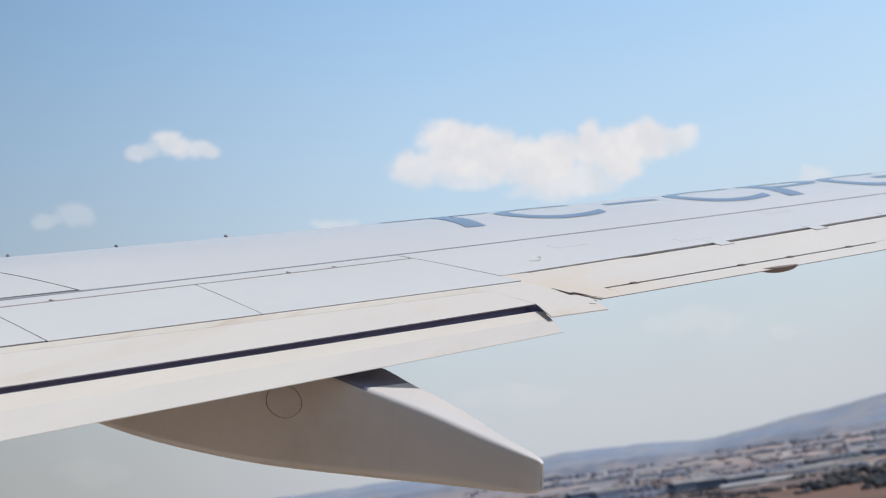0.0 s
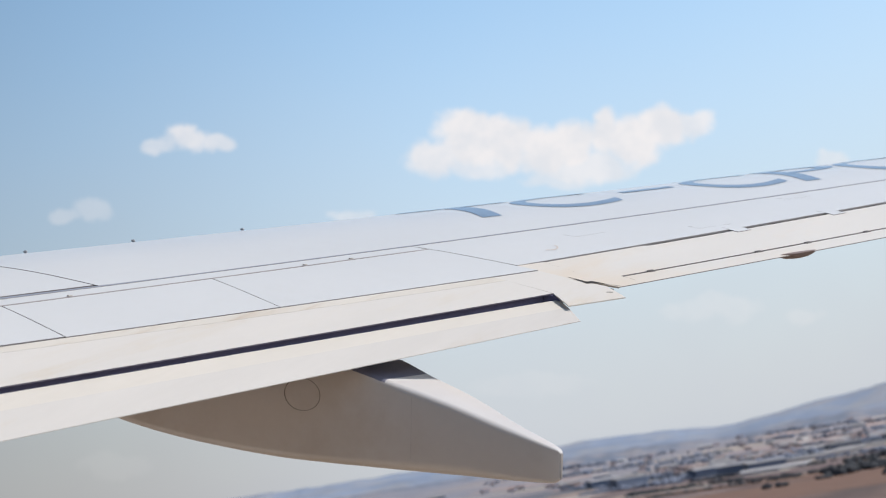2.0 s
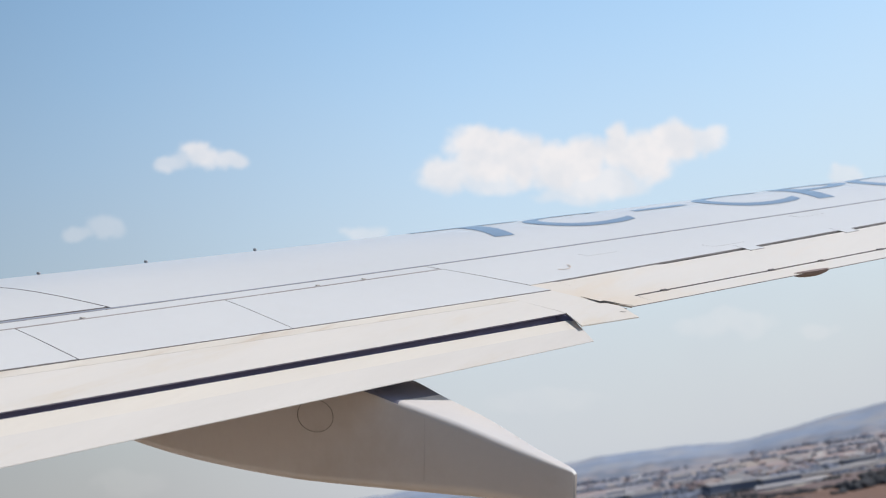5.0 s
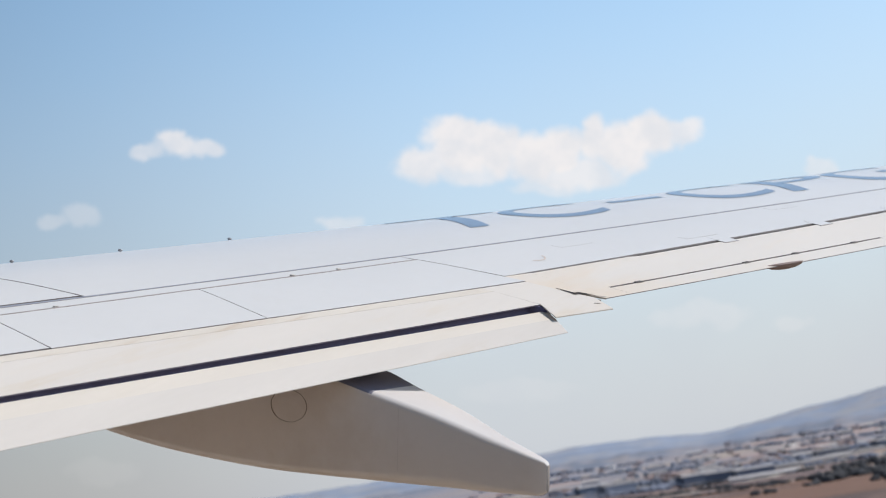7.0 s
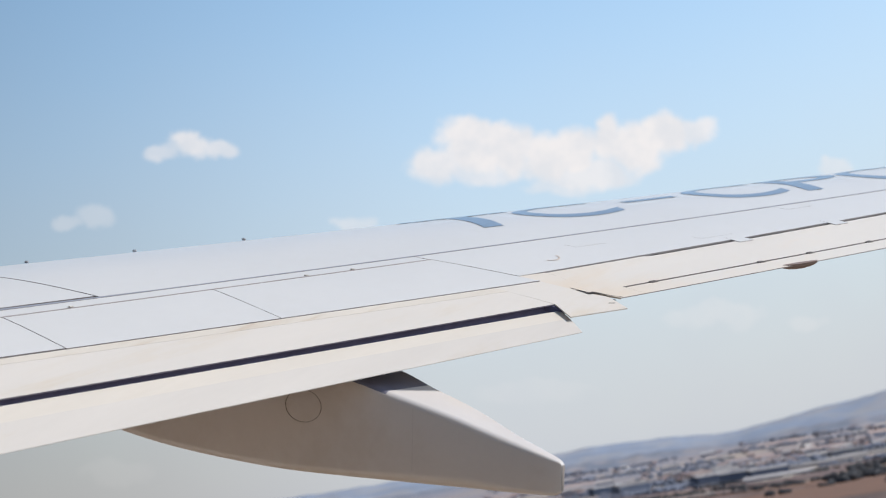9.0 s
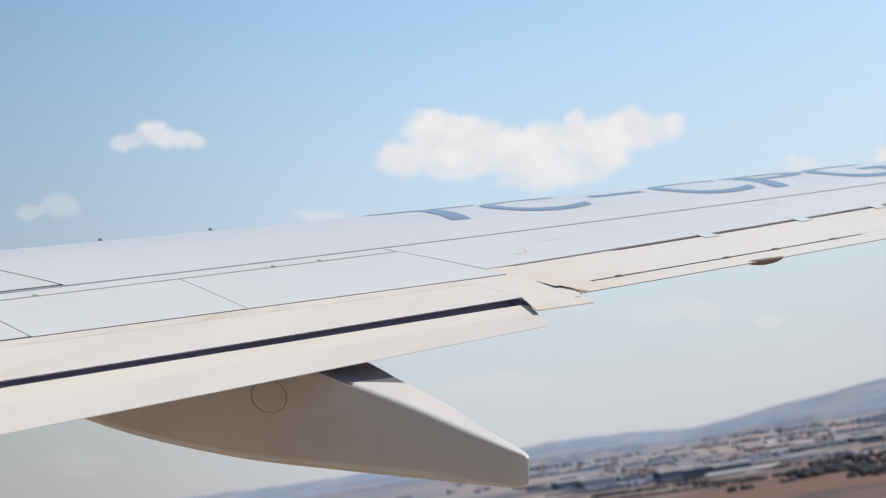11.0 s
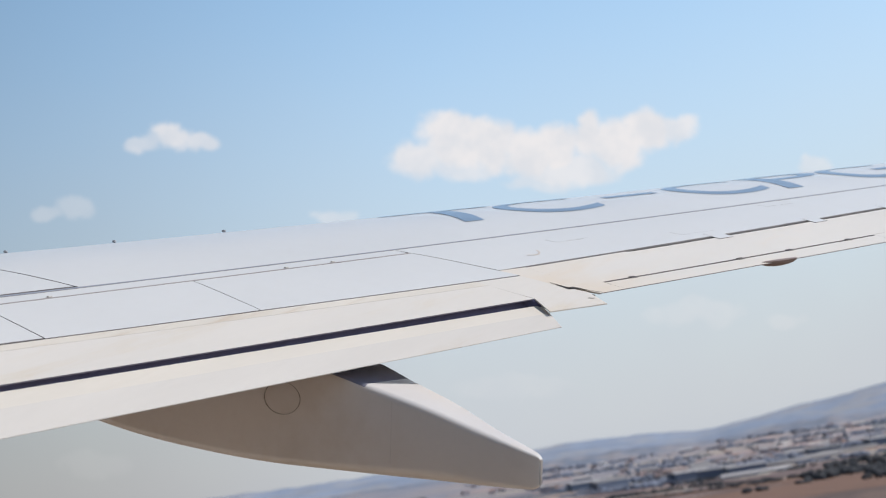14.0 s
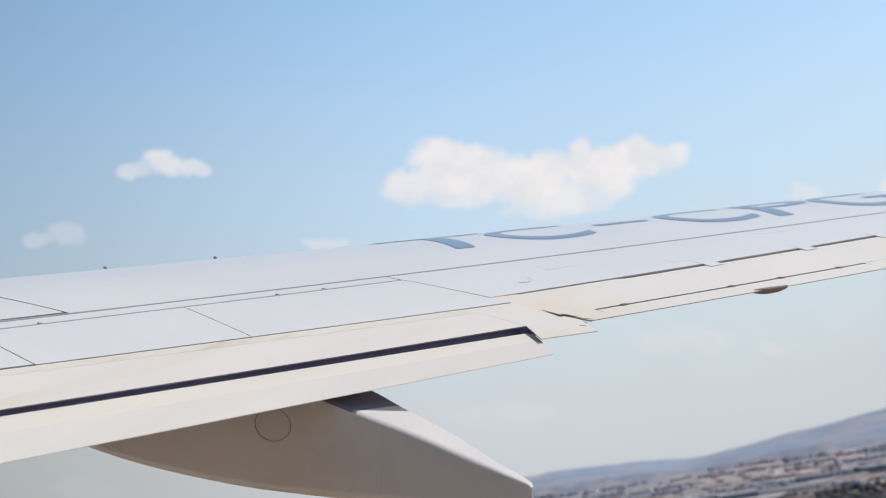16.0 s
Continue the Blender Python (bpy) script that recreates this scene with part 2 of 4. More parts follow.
def spline(knots):
    """A smooth curve through a few knots."""
    xs, ys = [k[0] for k in knots], [k[1] for k in knots]
    n = len(xs)
    d = [(ys[min(i + 1, n - 1)] - ys[max(i - 1, 0)]) / (xs[min(i + 1, n - 1)] - xs[max(i - 1, 0)]) for i in range(n)]

    def at(x):
        x = min(max(x, xs[0]), xs[-1])
        i = max(j for j in range(n - 1) if xs[j] <= x)
        w = xs[i + 1] - xs[i]
        s = (x - xs[i]) / w
        return (2 * s**3 - 3 * s**2 + 1) * ys[i] + (s**3 - 2 * s**2 + s) * w * d[i] + (3 * s**2 - 2 * s**3) * ys[i + 1] + (s**3 - s**2) * w * d[i + 1]

    return at


upper = spline([(0, -0.005), (0.02, 0.018), (0.05, 0.03), (0.12, 0.045), (0.3, 0.06), (0.45, 0.06), (0.66, 0.037), (0.8, 0.015), (1, -0.02)])
thick = spline([(0, 0.0), (0.03, 0.04), (0.12, 0.085), (0.35, 0.118), (0.6, 0.095), (0.8, 0.05), (1, 0.012)])
lead = lambda x: 0.1403 - 0.5008 * x
trail = lambda x: -6.4069 - 0.3047 * x
bend = lambda x: 0.1078 * x + 0.0012 * max(x - 4, 0) ** 2
at_chord = lambda x, v: lead(x) - v * (lead(x) - trail(x))


def skin(x, y, lift=0.0):
    """The point of the wing's upper skin over the plan point x, y."""
    c = lead(x) - trail(x)
    v = (lead(x) - y) / c
    rise = upper(v) if v <= 1 else -0.02 - (v - 1) * 0.2
    return Vector((x, y, bend(x) + rise * c + lift))


spoiler_aft = lambda x: -7.94 - 0.3894 * (x - 7.95)
cove = lambda x: -8.41 - 0.349 * (x - 7.51)
aileron_fore = lambda x: -9.17 - 0.3326 * (x - 11.57)
tab_fore = lambda x: -9.71 - 0.342 * (x - 11.53)
aileron_aft = lambda x: -9.86 - 0.34 * (x - 11.41)

wing = tagged(new("aircraft_wing"), "white and grey airliner wing, flaps lowered, blue lettering", "aircraft wing")
wing.matrix_world = AIR


def part(name, bm, material, parent, label="", smooth=True, sharp=35):
    mesh = bpy.data.meshes.new(name)
    bmesh.ops.recalc_face_normals(bm, faces=bm.faces)
    bm.to_mesh(mesh)
    bm.free()
    slots = list(material) if isinstance(material, (list, tuple)) else [material]
    if len(slots) == 1 and any(p.material_index for p in mesh.polygons):
        slots.append(EDGE)
    for m in slots:
        mesh.materials.append(m)
    if smooth:
        mesh.polygons.foreach_set("use_smooth", [True] * len(mesh.polygons))
        mesh.set_sharp_from_angle(angle=radians(sharp))
    ob = new(name, mesh)
    ob.parent = parent
    return tagged(ob, label) if label else ob


def plate(outline_fore, outline_aft, nu, nv, lift=0.0, depth_=0.014, bm=None):
    """A curved plate that follows the skin, its sides sealed dark. The two outlines run inboard to outboard, as functions of 0..1 that give plan points."""
    bm = bm or bmesh.new()
    top, low = [], []
    for i in range(nu + 1):
        a, b = outline_fore(i / nu), outline_aft(i / nu)
        rt, rl = [], []
        for j in range(nv + 1):
            s = j / nv
            x, y = a[0] + (b[0] - a[0]) * s, a[1] + (b[1] - a[1]) * s
            rt.append(bm.verts.new(skin(x, y, lift)))
            rl.append(bm.verts.new(skin(x, y, lift - depth_)))
        top.append(rt), low.append(rl)
    for i in range(nu):
        for j in range(nv):
            bm.faces.new((top[i][j], top[i + 1][j], top[i + 1][j + 1], top[i][j + 1]))
            bm.faces.new((low[i][j], low[i][j + 1], low[i + 1][j + 1], low[i + 1][j]))
    sides = [bm.faces.new((top[0][j], top[0][j + 1], low[0][j + 1], low[0][j])) for j in range(nv)]
    sides += [bm.faces.new((top[nu][j + 1], top[nu][j], low[nu][j], low[nu][j + 1])) for j in range(nv)]
    sides += [bm.faces.new((top[i + 1][0], top[i][0], low[i][0], low[i + 1][0])) for i in range(nu)]
    sides += [bm.faces.new((top[i][nv], top[i + 1][nv], low[i + 1][nv], low[i][nv])) for i in range(nu)]
    for f in sides:
        f.material_index = 1
    return bm


def edge(f, x0, x1):
    return lambda s: (x0 + (x1 - x0) * s, f(x0 + (x1 - x0) * s))


def chord(v):
    return lambda x: at_chord(x, v)


def moved(f, d):
    return lambda x: f(x) + d


ROOT, TIP = 1.1, 19.2
SEAM_V, HINGE_V = 0.629, 0.666

# closed body under the skin plates
bm = bmesh.new()
rings = []
for i in range(61):
    x = ROOT + (TIP - ROOT) * i / 60
    c = lead(x) - trail(x)
    aft = 0.905 if x < 11.45 else 0.80
    vs = [0, 0.004, 0.012, 0.03, 0.06, 0.1, 0.18, 0.28, 0.4, 0.52, 0.64, 0.72, aft]
    ring = [bm.verts.new(skin(x, at_chord(x, v), -0.016 if v > 0.004 else -0.004)) for v in vs]
    ring += [bm.verts.new(skin(x, at_chord(x, v), -0.03 - thick(v) * c * (1 - 0.0 * v))) for v in reversed(vs[1:])]
    rings.append(ring)
n = len(rings[0])
for a, b in zip(rings, rings[1:]):
    for j in range(n):
        f = bm.faces.new((a[j], b[j], b[(j + 1) % n], a[(j + 1) % n]))
        f.material_index = 1 if j <= 12 else 0
bm.faces.new(rings[0]), bm.faces.new(rings[-1])
part("wing_box", bm, [PAINT, JOINT], wing)

# unseen fuselage side: closes the view behind the window seat, blocks and bounces light
bm = bmesh.new()
hull = []
for y, k in ((10.0, 0.86), (8.0, 0.96), (6.0, 1.0), (-6.0, 1.0), (-14.0, 1.0), (-20.0, 0.96), (-24.0, 0.82)):
    hull.append([bm.verts.new((-0.6 + 1.88 * k * math.cos(radians(7.5 * j)), y, 1.1 + 1.94 * k * math.sin(radians(7.5 * j)))) for j in range(48)])
for a, b in zip(hull, hull[1:]):
    for j in range(48):
        bm.faces.new((a[j], a[(j + 1) % 48], b[(j + 1) % 48], b[j]))
bm.faces.new(hull[0]), bm.faces.new(hull[-1])
body = part("wall_fuselage", bm, HULL, None)
body.matrix_world = AIR
tagged(body, "unseen plain curved fuselage side at the wing root, taupe for warm bounce", "fuselage", kind="structure")

# skin plates, fore to aft
GAP = 0.007
part("skin_panel", plate(edge(chord(0.001), 8.9, TIP), edge(moved(chord(SEAM_V), GAP), 8.93, TIP), 90, 36), PAINT, wing, "grey-white upper skin panel")
part("skin_panel", plate(edge(chord(0.001), ROOT, 8.893), edge(moved(chord(SEAM_V - 0.012), GAP), ROOT, 8.922), 40, 36, -0.002), PAINT, wing)
part("skin_strip", plate(edge(moved(chord(SEAM_V), -GAP), ROOT, 11.236), edge(moved(chord(HINGE_V), GAP), ROOT, 11.236), 40, 3), PAINT, wing)
part("skin_panel", plate(lambda s: (11.240 + (TIP - 11.240) * s, at_chord(11.240 + (TIP - 11.240) * s, SEAM_V) - GAP), lambda s: (11.343 + (TIP - 11.343) * s, aileron_fore(11.343 + (TIP - 11.343) * s) + 0.01), 60, 8), [PAINT, HINGE_SEAL], wing)
# thick grey seam at the inboard end of the skin seam
part("seam_sealant", plate(lambda s: (ROOT + (9.25 - ROOT) * s, at_chord(ROOT + (9.25 - ROOT) * s, SEAM_V) + 0.012 + 0.020 * min(1, (1 - s) * 8)), edge(moved(chord(SEAM_V), -0.014), ROOT, 9.25), 30, 1, 0.0025, 0.01), SEAM, wing)
part("seam_sealant", plate(edge(moved(chord(SEAM_V), 0.011), 9.25, TIP), edge(moved(chord(SEAM_V), -0.011), 9.25, TIP), 50, 1, 0.0025, 0.01), SEAM, wing)

part("hinge_seal", plate(edge(moved(chord(HINGE_V), 0.008), ROOT, 11.235), edge(moved(chord(HINGE_V), -0.008), ROOT, 11.235), 40, 1, 0.0055, 0.008), HINGE_SEAL, wing)

# spoilers
for x0, x1, x2, x3, slit in ((4.2, 6.616, 6.458, 4.05, 0.007), (6.626, 8.174, 8.036, 6.466, 0.012), (8.181, 9.544, 9.377, 8.042, 0.003), (9.551, 11.2388, 11.3412, 9.383, 0.004)):
    part("spoiler", plate(lambda s: (x0 + (x1 - x0) * s, at_chord(x0 + (x1 - x0) * s, HINGE_V) - GAP), lambda s: (x3 + (x2 - x3) * s, spoiler_aft(x3 + (x2 - x3) * s) + slit), 16, 8, 0.003), [PAINT, HINGE_SEAL if x0 > 9 else EDGE], wing, "grey-white flush spoiler panel")

# fixed trailing panel behind the spoilers, with the hooked end outboard of the flap
bm = plate(edge(moved(spoiler_aft, -0.115), 3.4, 10.96), edge(cove, 3.4, 10.945), 60, 6, 0, 0.008)
for f in bm.faces:
    middle = f.calc_center_median()
    if f.material_index and middle.y > cove(middle.x) + 0.02:
        f.material_index = 0


def line(a, b):
    return lambda s: (a[0] + (b[0] - a[0]) * s, a[1] + (b[1] - a[1]) * s)


hook = [((10.964, spoiler_aft(10.964) - 0.008), (11.337, spoiler_aft(11.337) - 0.008)), ((10.95, cove(10.95)), (11.343, -9.58)), ((10.865, -9.72), (11.368, -9.80)), ((10.79, -9.82), (11.25, -10.01))]


def ladder(rungs, nu, depth_, lift=0.0):
    """A plate through several cross lines, given fore to aft."""
    bm = bmesh.new()
    tops, lows = [], []
    for (a, b), (c, d) in zip(rungs, rungs[1:]):
        for k in range(4):
            tops.append([((a[0] + (c[0] - a[0]) * k / 4) * (1 - i / nu) + (b[0] + (d[0] - b[0]) * k / 4) * i / nu, (a[1] + (c[1] - a[1]) * k / 4) * (1 - i / nu) + (b[1] + (d[1] - b[1]) * k / 4) * i / nu) for i in range(nu + 1)])
    a, b = rungs[-1]
    tops.append([(a[0] + (b[0] - a[0]) * i / nu, a[1] + (b[1] - a[1]) * i / nu) for i in range(nu + 1)])
    up = [[bm.verts.new(skin(x, y, lift)) for x, y in row] for row in tops]
    down = [[bm.verts.new(skin(x, y, lift - depth_)) for x, y in row] for row in tops]
    m = len(up) - 1
    for j in range(m):
        for i in range(nu):
            bm.faces.new((up[j][i], up[j + 1][i], up[j + 1][i + 1], up[j][i + 1]))
            bm.faces.new((down[j][i], down[j][i + 1], down[j + 1][i + 1], down[j + 1][i]))
        for i in (0, nu):
            bm.faces.new((up[j][i], up[j + 1][i], down[j + 1][i], down[j][i]))
    for j in (0, m):
        for i in range(nu):
            bm.faces.new((up[j][i], up[j][i + 1], down[j][i + 1], down[j][i]))
    return bm


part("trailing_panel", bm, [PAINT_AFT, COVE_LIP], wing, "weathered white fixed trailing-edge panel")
part("trailing_hook", ladder(hook, 8, 0.008), PAINT_AFT, wing, "white hooked panel outboard of the flap")
# plug added under the hook, shuts the see-through slot end with dark
part("hook_gap_plug", plate(line((10.92, -9.44), (11.30, -9.55)), line((10.93, -9.67), (11.30, -9.75)), 3, 3, -0.012, 0.045), [INSIDE, INSIDE], wing)
part("trailing_strip", plate(edge(moved(spoiler_aft, -0.009), 3.4, 10.96), edge(moved(spoiler_aft, -0.1135), 3.4, 10.96), 60, 3, 0.001, 0.008), [PAINT_SOOT, PAINT_AFT], wing, "stained cream strip behind the spoilers")
# narrow panel between flap end and aileron
part("trailing_panel", ladder([((11.345, -9.082), (11.569, -9.174)), ((11.352, -9.54), (11.4843, -9.683)), ((11.404, -9.77), (11.4288, -9.866))], 3, 0.012, -0.0035), PAINT_AILERON, wing)
part("gap_liner", plate(line((11.31, -9.45), (11.40, -9.45)), line((11.36, -9.80), (11.44, -9.82)), 1, 3, -0.03, 0.006), SEALANT, wing)

# dark zigzag plate on the skin stands in for the open, shaded gap
bm = bmesh.new()
zig = [((11.352, -9.50), (11.343, -9.508)), ((11.352, -9.60), (11.331, -9.618)), ((11.350, -9.655), (11.316, -9.677)), ((11.388, -9.664), (11.350, -9.690)), ((11.398, -9.706), (11.370, -9.728)), ((11.404, -9.80), (11.394, -9.807)), ((11.436, -9.872), (11.430, -9.880))]
tops = [[bm.verts.new(skin(*q, 0.004)) for q in pair] for pair in zig]
for a, b in zip(tops, tops[1:]):
    bm.faces.new((a[0], a[1], b[1], b[0]))
bmesh.ops.solidify(bm, geom=bm.faces[:], thickness=0.003)
part("dark_gap_patch", bm, SEALANT, wing, "dark patch laid for the open gap beside the aileron", smooth=False)
for a, b in (((11.255, -9.862), (11.284, -9.895)),):
    part("scratch", plate(line(a, b), line((a[0] - 0.015, a[1] - 0.006), (b[0] - 0.015, b[1] - 0.006)), 1, 1, 0.003, 0.002), FADED, wing)

# aileron and its tab
ail = part("aileron", plate(lambda s: (11.57 + 5.6 * s, aileron_fore(11.57 + 5.6 * s) - (0.012 if s < 0.18 else 0.032)), lambda s: (11.485 + 5.685 * s, tab_fore(11.485 + 5.685 * s) + 0.011), 60, 6, -0.004, 0.05), PAINT_AILERON, wing, "cream-white aileron with stained inboard end")
part("aileron_tab", plate(lambda s: (11.68 + 2.95 * s, tab_fore(11.68 + 2.95 * s) - 0.013), lambda s: (11.66 + 2.96 * s, aileron_aft(11.66 + 2.96 * s)), 30, 3, -0.004, 0.006), PAINT_AILERON, ail, "cream-white trim tab")
part("aileron_edge", plate(line((11.485, tab_fore(11.485) + 0.012), (11.6798, tab_fore(11.6798) + 0.012)), line((11.43, aileron_aft(11.43)), (11.6598, aileron_aft(11.6598))), 6, 3, -0.004, 0.006), PAINT_AILERON, ail)
part("aileron_edge", plate(lambda s: (14.634 + 2.53 * s, tab_fore(14.634 + 2.53 * s) + 0.008), lambda s: (14.624 + 2.54 * s, aileron_aft(14.624 + 2.54 * s)), 20, 3, -0.004, 0.006), PAINT_AILERON, ail)
part("aileron_spar", plate(edge(moved(tab_fore, 0.07), 11.70, 14.66), edge(moved(tab_fore, -0.07), 11.68, 14.66), 20, 1, -0.03, 0.01), SEALANT, ail)
part("hinge_cove", plate(edge(moved(aileron_fore, 0.10), 11.4, 17.2), edge(moved(aileron_fore, -0.12), 11.52, 17.2), 30, 2, -0.045, 0.01), SEALANT, wing)
for x in (13.55, 14.70, 15.72):
    part("hinge_cover", plate(edge(moved(aileron_fore, 0.10), x - 0.05, x + 0.10), edge(moved(aileron_fore, -0.08), x - 0.08, x + 0.07), 2, 2, 0.001, 0.005), PAINT, wing)
for x in (11.95, 13.05, 13.6, 14.3):
    part("tab_hinge", plate(edge(moved(tab_fore, 0.010), x - 0.026, x + 0.026), edge(moved(tab_fore, -0.022), x - 0.026, x + 0.026), 2, 2, 0.003, 0.02), SEALANT, ail)

# flap
flap = tagged(new("flap"), "lowered white trailing-edge flap")
flap.parent = wing


def flap_section(x):
    g = 0.740 + 0.1125 * (x - 7.495)
    e = 0.553 + 0.1332 * (x - 7.21)
    top = [(0.03, g - 0.075), (0.03, g - 0.055), (0.015, g - 0.034), (-0.01, g - 0.012), (-0.035, g), (-0.12, g + (e - g) * 0.16), (-0.21, g + (e - g) * 0.345), (-0.33, g + (e - g) * 0.67), (-0.45, e)]
    low = [(-0.45, e - 0.004), (-0.25, e + (g - 0.075 - e) * 0.3), (-0.08, g - 0.075), (0.0, g - 0.082)]
    return top + low


def flap_mesh(x0, x1, steps):
    bm = bmesh.new()
    rings = []
    for i in range(steps + 1):
        ring = []
        for off, z in flap_section(x0 + (x1 - x0) * i / steps):
            x = x0 + (x1 - x0) * i / steps
            end = x + 0.66 * min(off, 0) * max(0, (x - 9.6) / (x1 - 9.6))
            slope = (0.1125 + (0.1332 - 0.1125) * min(max((0.03 - off) / 0.48, 0), 1)) * (end - x)
            ring.append(bm.verts.new((end, cove(end) + off, z + slope)))
        rings.append(ring)
    n = len(rings[0])
    for a, b in zip(rings, rings[1:]):
        for j in range(n):
            bm.faces.new((a[j], b[j], b[(j + 1) % n], a[(j + 1) % n])).material_index = 1 if 2 <= j <= 5 else 0
    bm.faces.new(rings[0]), bm.faces.new(rings[-1])
    return bm


part("flap_panel", flap_mesh(3.6, 10.985, 50), [PAINT_FLAP, PAINT_FLAP_FORE], flap, sharp=3)

# liner added close behind the slot to carry its painted shade
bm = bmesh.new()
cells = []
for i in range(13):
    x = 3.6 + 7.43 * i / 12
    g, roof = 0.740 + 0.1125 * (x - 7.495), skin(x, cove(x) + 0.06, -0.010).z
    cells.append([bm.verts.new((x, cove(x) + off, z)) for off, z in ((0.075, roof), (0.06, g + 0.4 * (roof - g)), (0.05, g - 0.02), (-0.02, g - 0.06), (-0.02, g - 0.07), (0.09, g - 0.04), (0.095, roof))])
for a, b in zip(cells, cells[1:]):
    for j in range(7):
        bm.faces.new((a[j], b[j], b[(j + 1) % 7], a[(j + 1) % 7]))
part("cove_liner", bm, INSIDE, wing, "liner behind the flap slot, slot shade in its colour", smooth=False)

# flap track fairing
fairing = tagged(new("flap_track_fairing"), "off-white canoe-shaped flap track fairing below the flap")
fairing.parent = wing
F_TOP = spline([(6.4, 0.50), (7.2, 0.66), (8.5, 0.79), (9.0, 0.80), (9.2, 0.77), (9.42, 0.715), (9.88, 0.602), (10.25, 0.490), (10.50, 0.414), (10.56, 0.395), (10.585, 0.384), (10.60, 0.366)])
F_LOW = spline([(6.4, 0.42), (6.9, 0.285), (7.22, 0.225), (7.65, 0.172), (8.14, 0.138), (8.61, 0.122), (9.05, 0.128), (9.48, 0.143), (9.88, 0.158), (10.25, 0.172), (10.50, 0.186), (10.56, 0.194), (10.60, 0.222)])
F_WIDE = spline([(6.4, 0.05), (6.9, 0.14), (7.8, 0.21), (8.7, 0.245), (9.1, 0.24), (9.45, 0.212), (9.9, 0.155), (10.3, 0.085), (10.50, 0.052), (10.56, 0.034), (10.60, 0.014)])
F_MID = 9.40
near_side = lambda y: F_MID + 0.02 - (0.22 - F_WIDE(y)) * 0.4 - F_WIDE(y)
bm = bmesh.new()
rings = []
ys = [6.4 + 0.1 * i for i in range(31)] + [9.445, 9.447] + [9.5 + 0.1 * i for i in range(10)] + [10.44, 10.48, 10.52, 10.54, 10.56, 10.58, 10.59, 10.60]
for y in ys:
    t, l, w = F_TOP(y), F_LOW(y), F_WIDE(y)
    mid = F_MID + 0.02 - (0.22 - w) * 0.4
    near, far = mid - w, mid + w + 0.065 * max(0, min(1, (10.3 - y) / 0.8)) + 0.06 * max(0, min(1, (9.5 - y) / 0.3))
    mid, w = (near + far) / 2, (far - near) / 2
    r = min(0.045, w * 0.45)
    belly = min(0.09, w * 0.6, (t - l) * 0.45)
    turn = [(r * (1 - math.cos(a)), r * (1 - math.sin(a))) for a in [radians(18 * k) for k in range(6)]]
    ring = [(mid - w, l + belly)] + [(mid - w + d, t - e) for d, e in turn] + [(mid + w - d, t - e) for d, e in reversed(turn)] + [(mid + w, l + belly)]
    ring += [(mid + w * math.cos(a), l + belly - belly * math.sin(a)) for a in [radians(k) for k in (22, 45, 68, 90, 112, 135, 158)]]
    rings.append([bm.verts.new((x, -y, z)) for x, z in ring])
# top strip forward of y -9.446 takes the painted shade, aft of it the sky tint
n = len(rings[0])
for a, b in zip(rings, rings[1:]):
    for j in range(n):
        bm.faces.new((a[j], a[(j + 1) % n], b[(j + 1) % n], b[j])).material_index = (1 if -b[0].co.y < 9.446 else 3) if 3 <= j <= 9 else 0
bm.faces.new(rings[0])
cap = bm.faces.new(rings[-1])
bmesh.ops.bevel(bm, geom=list(cap.edges), offset=0.004, segments=1, affect="EDGES")
# end cap gets the darkened colour in place of shade
for f in bm.faces:
    if f.calc_center_median().y < -10.594:
        f.material_index = 2
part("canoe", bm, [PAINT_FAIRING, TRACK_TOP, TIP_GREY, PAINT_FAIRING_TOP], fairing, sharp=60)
# round access cover outline on the fairing's side
bm = bmesh.new()
for k in range(48):
    a0, a1 = 2 * math.pi * k / 48, 2 * math.pi * (k + 1) / 48
    quad = [bm.verts.new((near_side(8.84 - r * 1.28 * math.cos(a)) - 0.003, -8.84 + r * 1.28 * math.cos(a), 0.575 + r * 0.92 * math.sin(a))) for a, r in ((a0, 0.1085), (a1, 0.1085), (a1, 0.1108), (a0, 0.1108))]
    bm.faces.new(quad)
bmesh.ops.remove_doubles(bm, verts=bm.verts, dist=0.0005)
bmesh.ops.solidify(bm, geom=bm.faces[:], thickness=0.002)
part("access_cover_rim", bm, RIM, fairing, smooth=False)

# joint between the two halves of the fairing
bm = bmesh.new()
for y0, y1 in ((9.640, 9.6435),):
    rows = [[bm.verts.new((F_MID + 0.02 - (0.22 - F_WIDE(y)) * 0.4 - F_WIDE(y) - 0.0015, -y, F_LOW(y) + 0.10 + (F_TOP(y) - F_LOW(y) - 0.14) * k / 8)) for k in range(9)] for y in (y0, y1)]
    for k in range(8):
        bm.faces.new((rows[0][k], rows[1][k], rows[1][k + 1], rows[0][k + 1]))
part("fairing_joint", bm, STAIN, fairing, smooth=False)

# vortex generators on the leading edge
for x in (8.35, 9.17, 9.97, 10.76, 11.62):
    bm = bmesh.new()
    bmesh.ops.create_cube(bm, size=1, matrix=Matrix.Diagonal((0.024, 0.040, 0.020, 1)))
    bmesh.ops.bevel(bm, geom=bm.edges[:], offset=0.008, segments=1, affect="EDGES")
    ob = part("vortex_generator", bm, GENERATOR, wing, smooth=False)
    ob.location = skin(x, at_chord(x, 0.13), 0.012)

# hinge fairing below the aileron's trailing edge
bm = bmesh.new()
bmesh.ops.create_uvsphere(bm, u_segments=20, v_segments=10, radius=1)
for v in bm.verts:
    v.co = Vector((v.co.x * 0.22, v.co.y * 0.08, v.co.z * (0.05 if v.co.z < 0 else 0.004)))
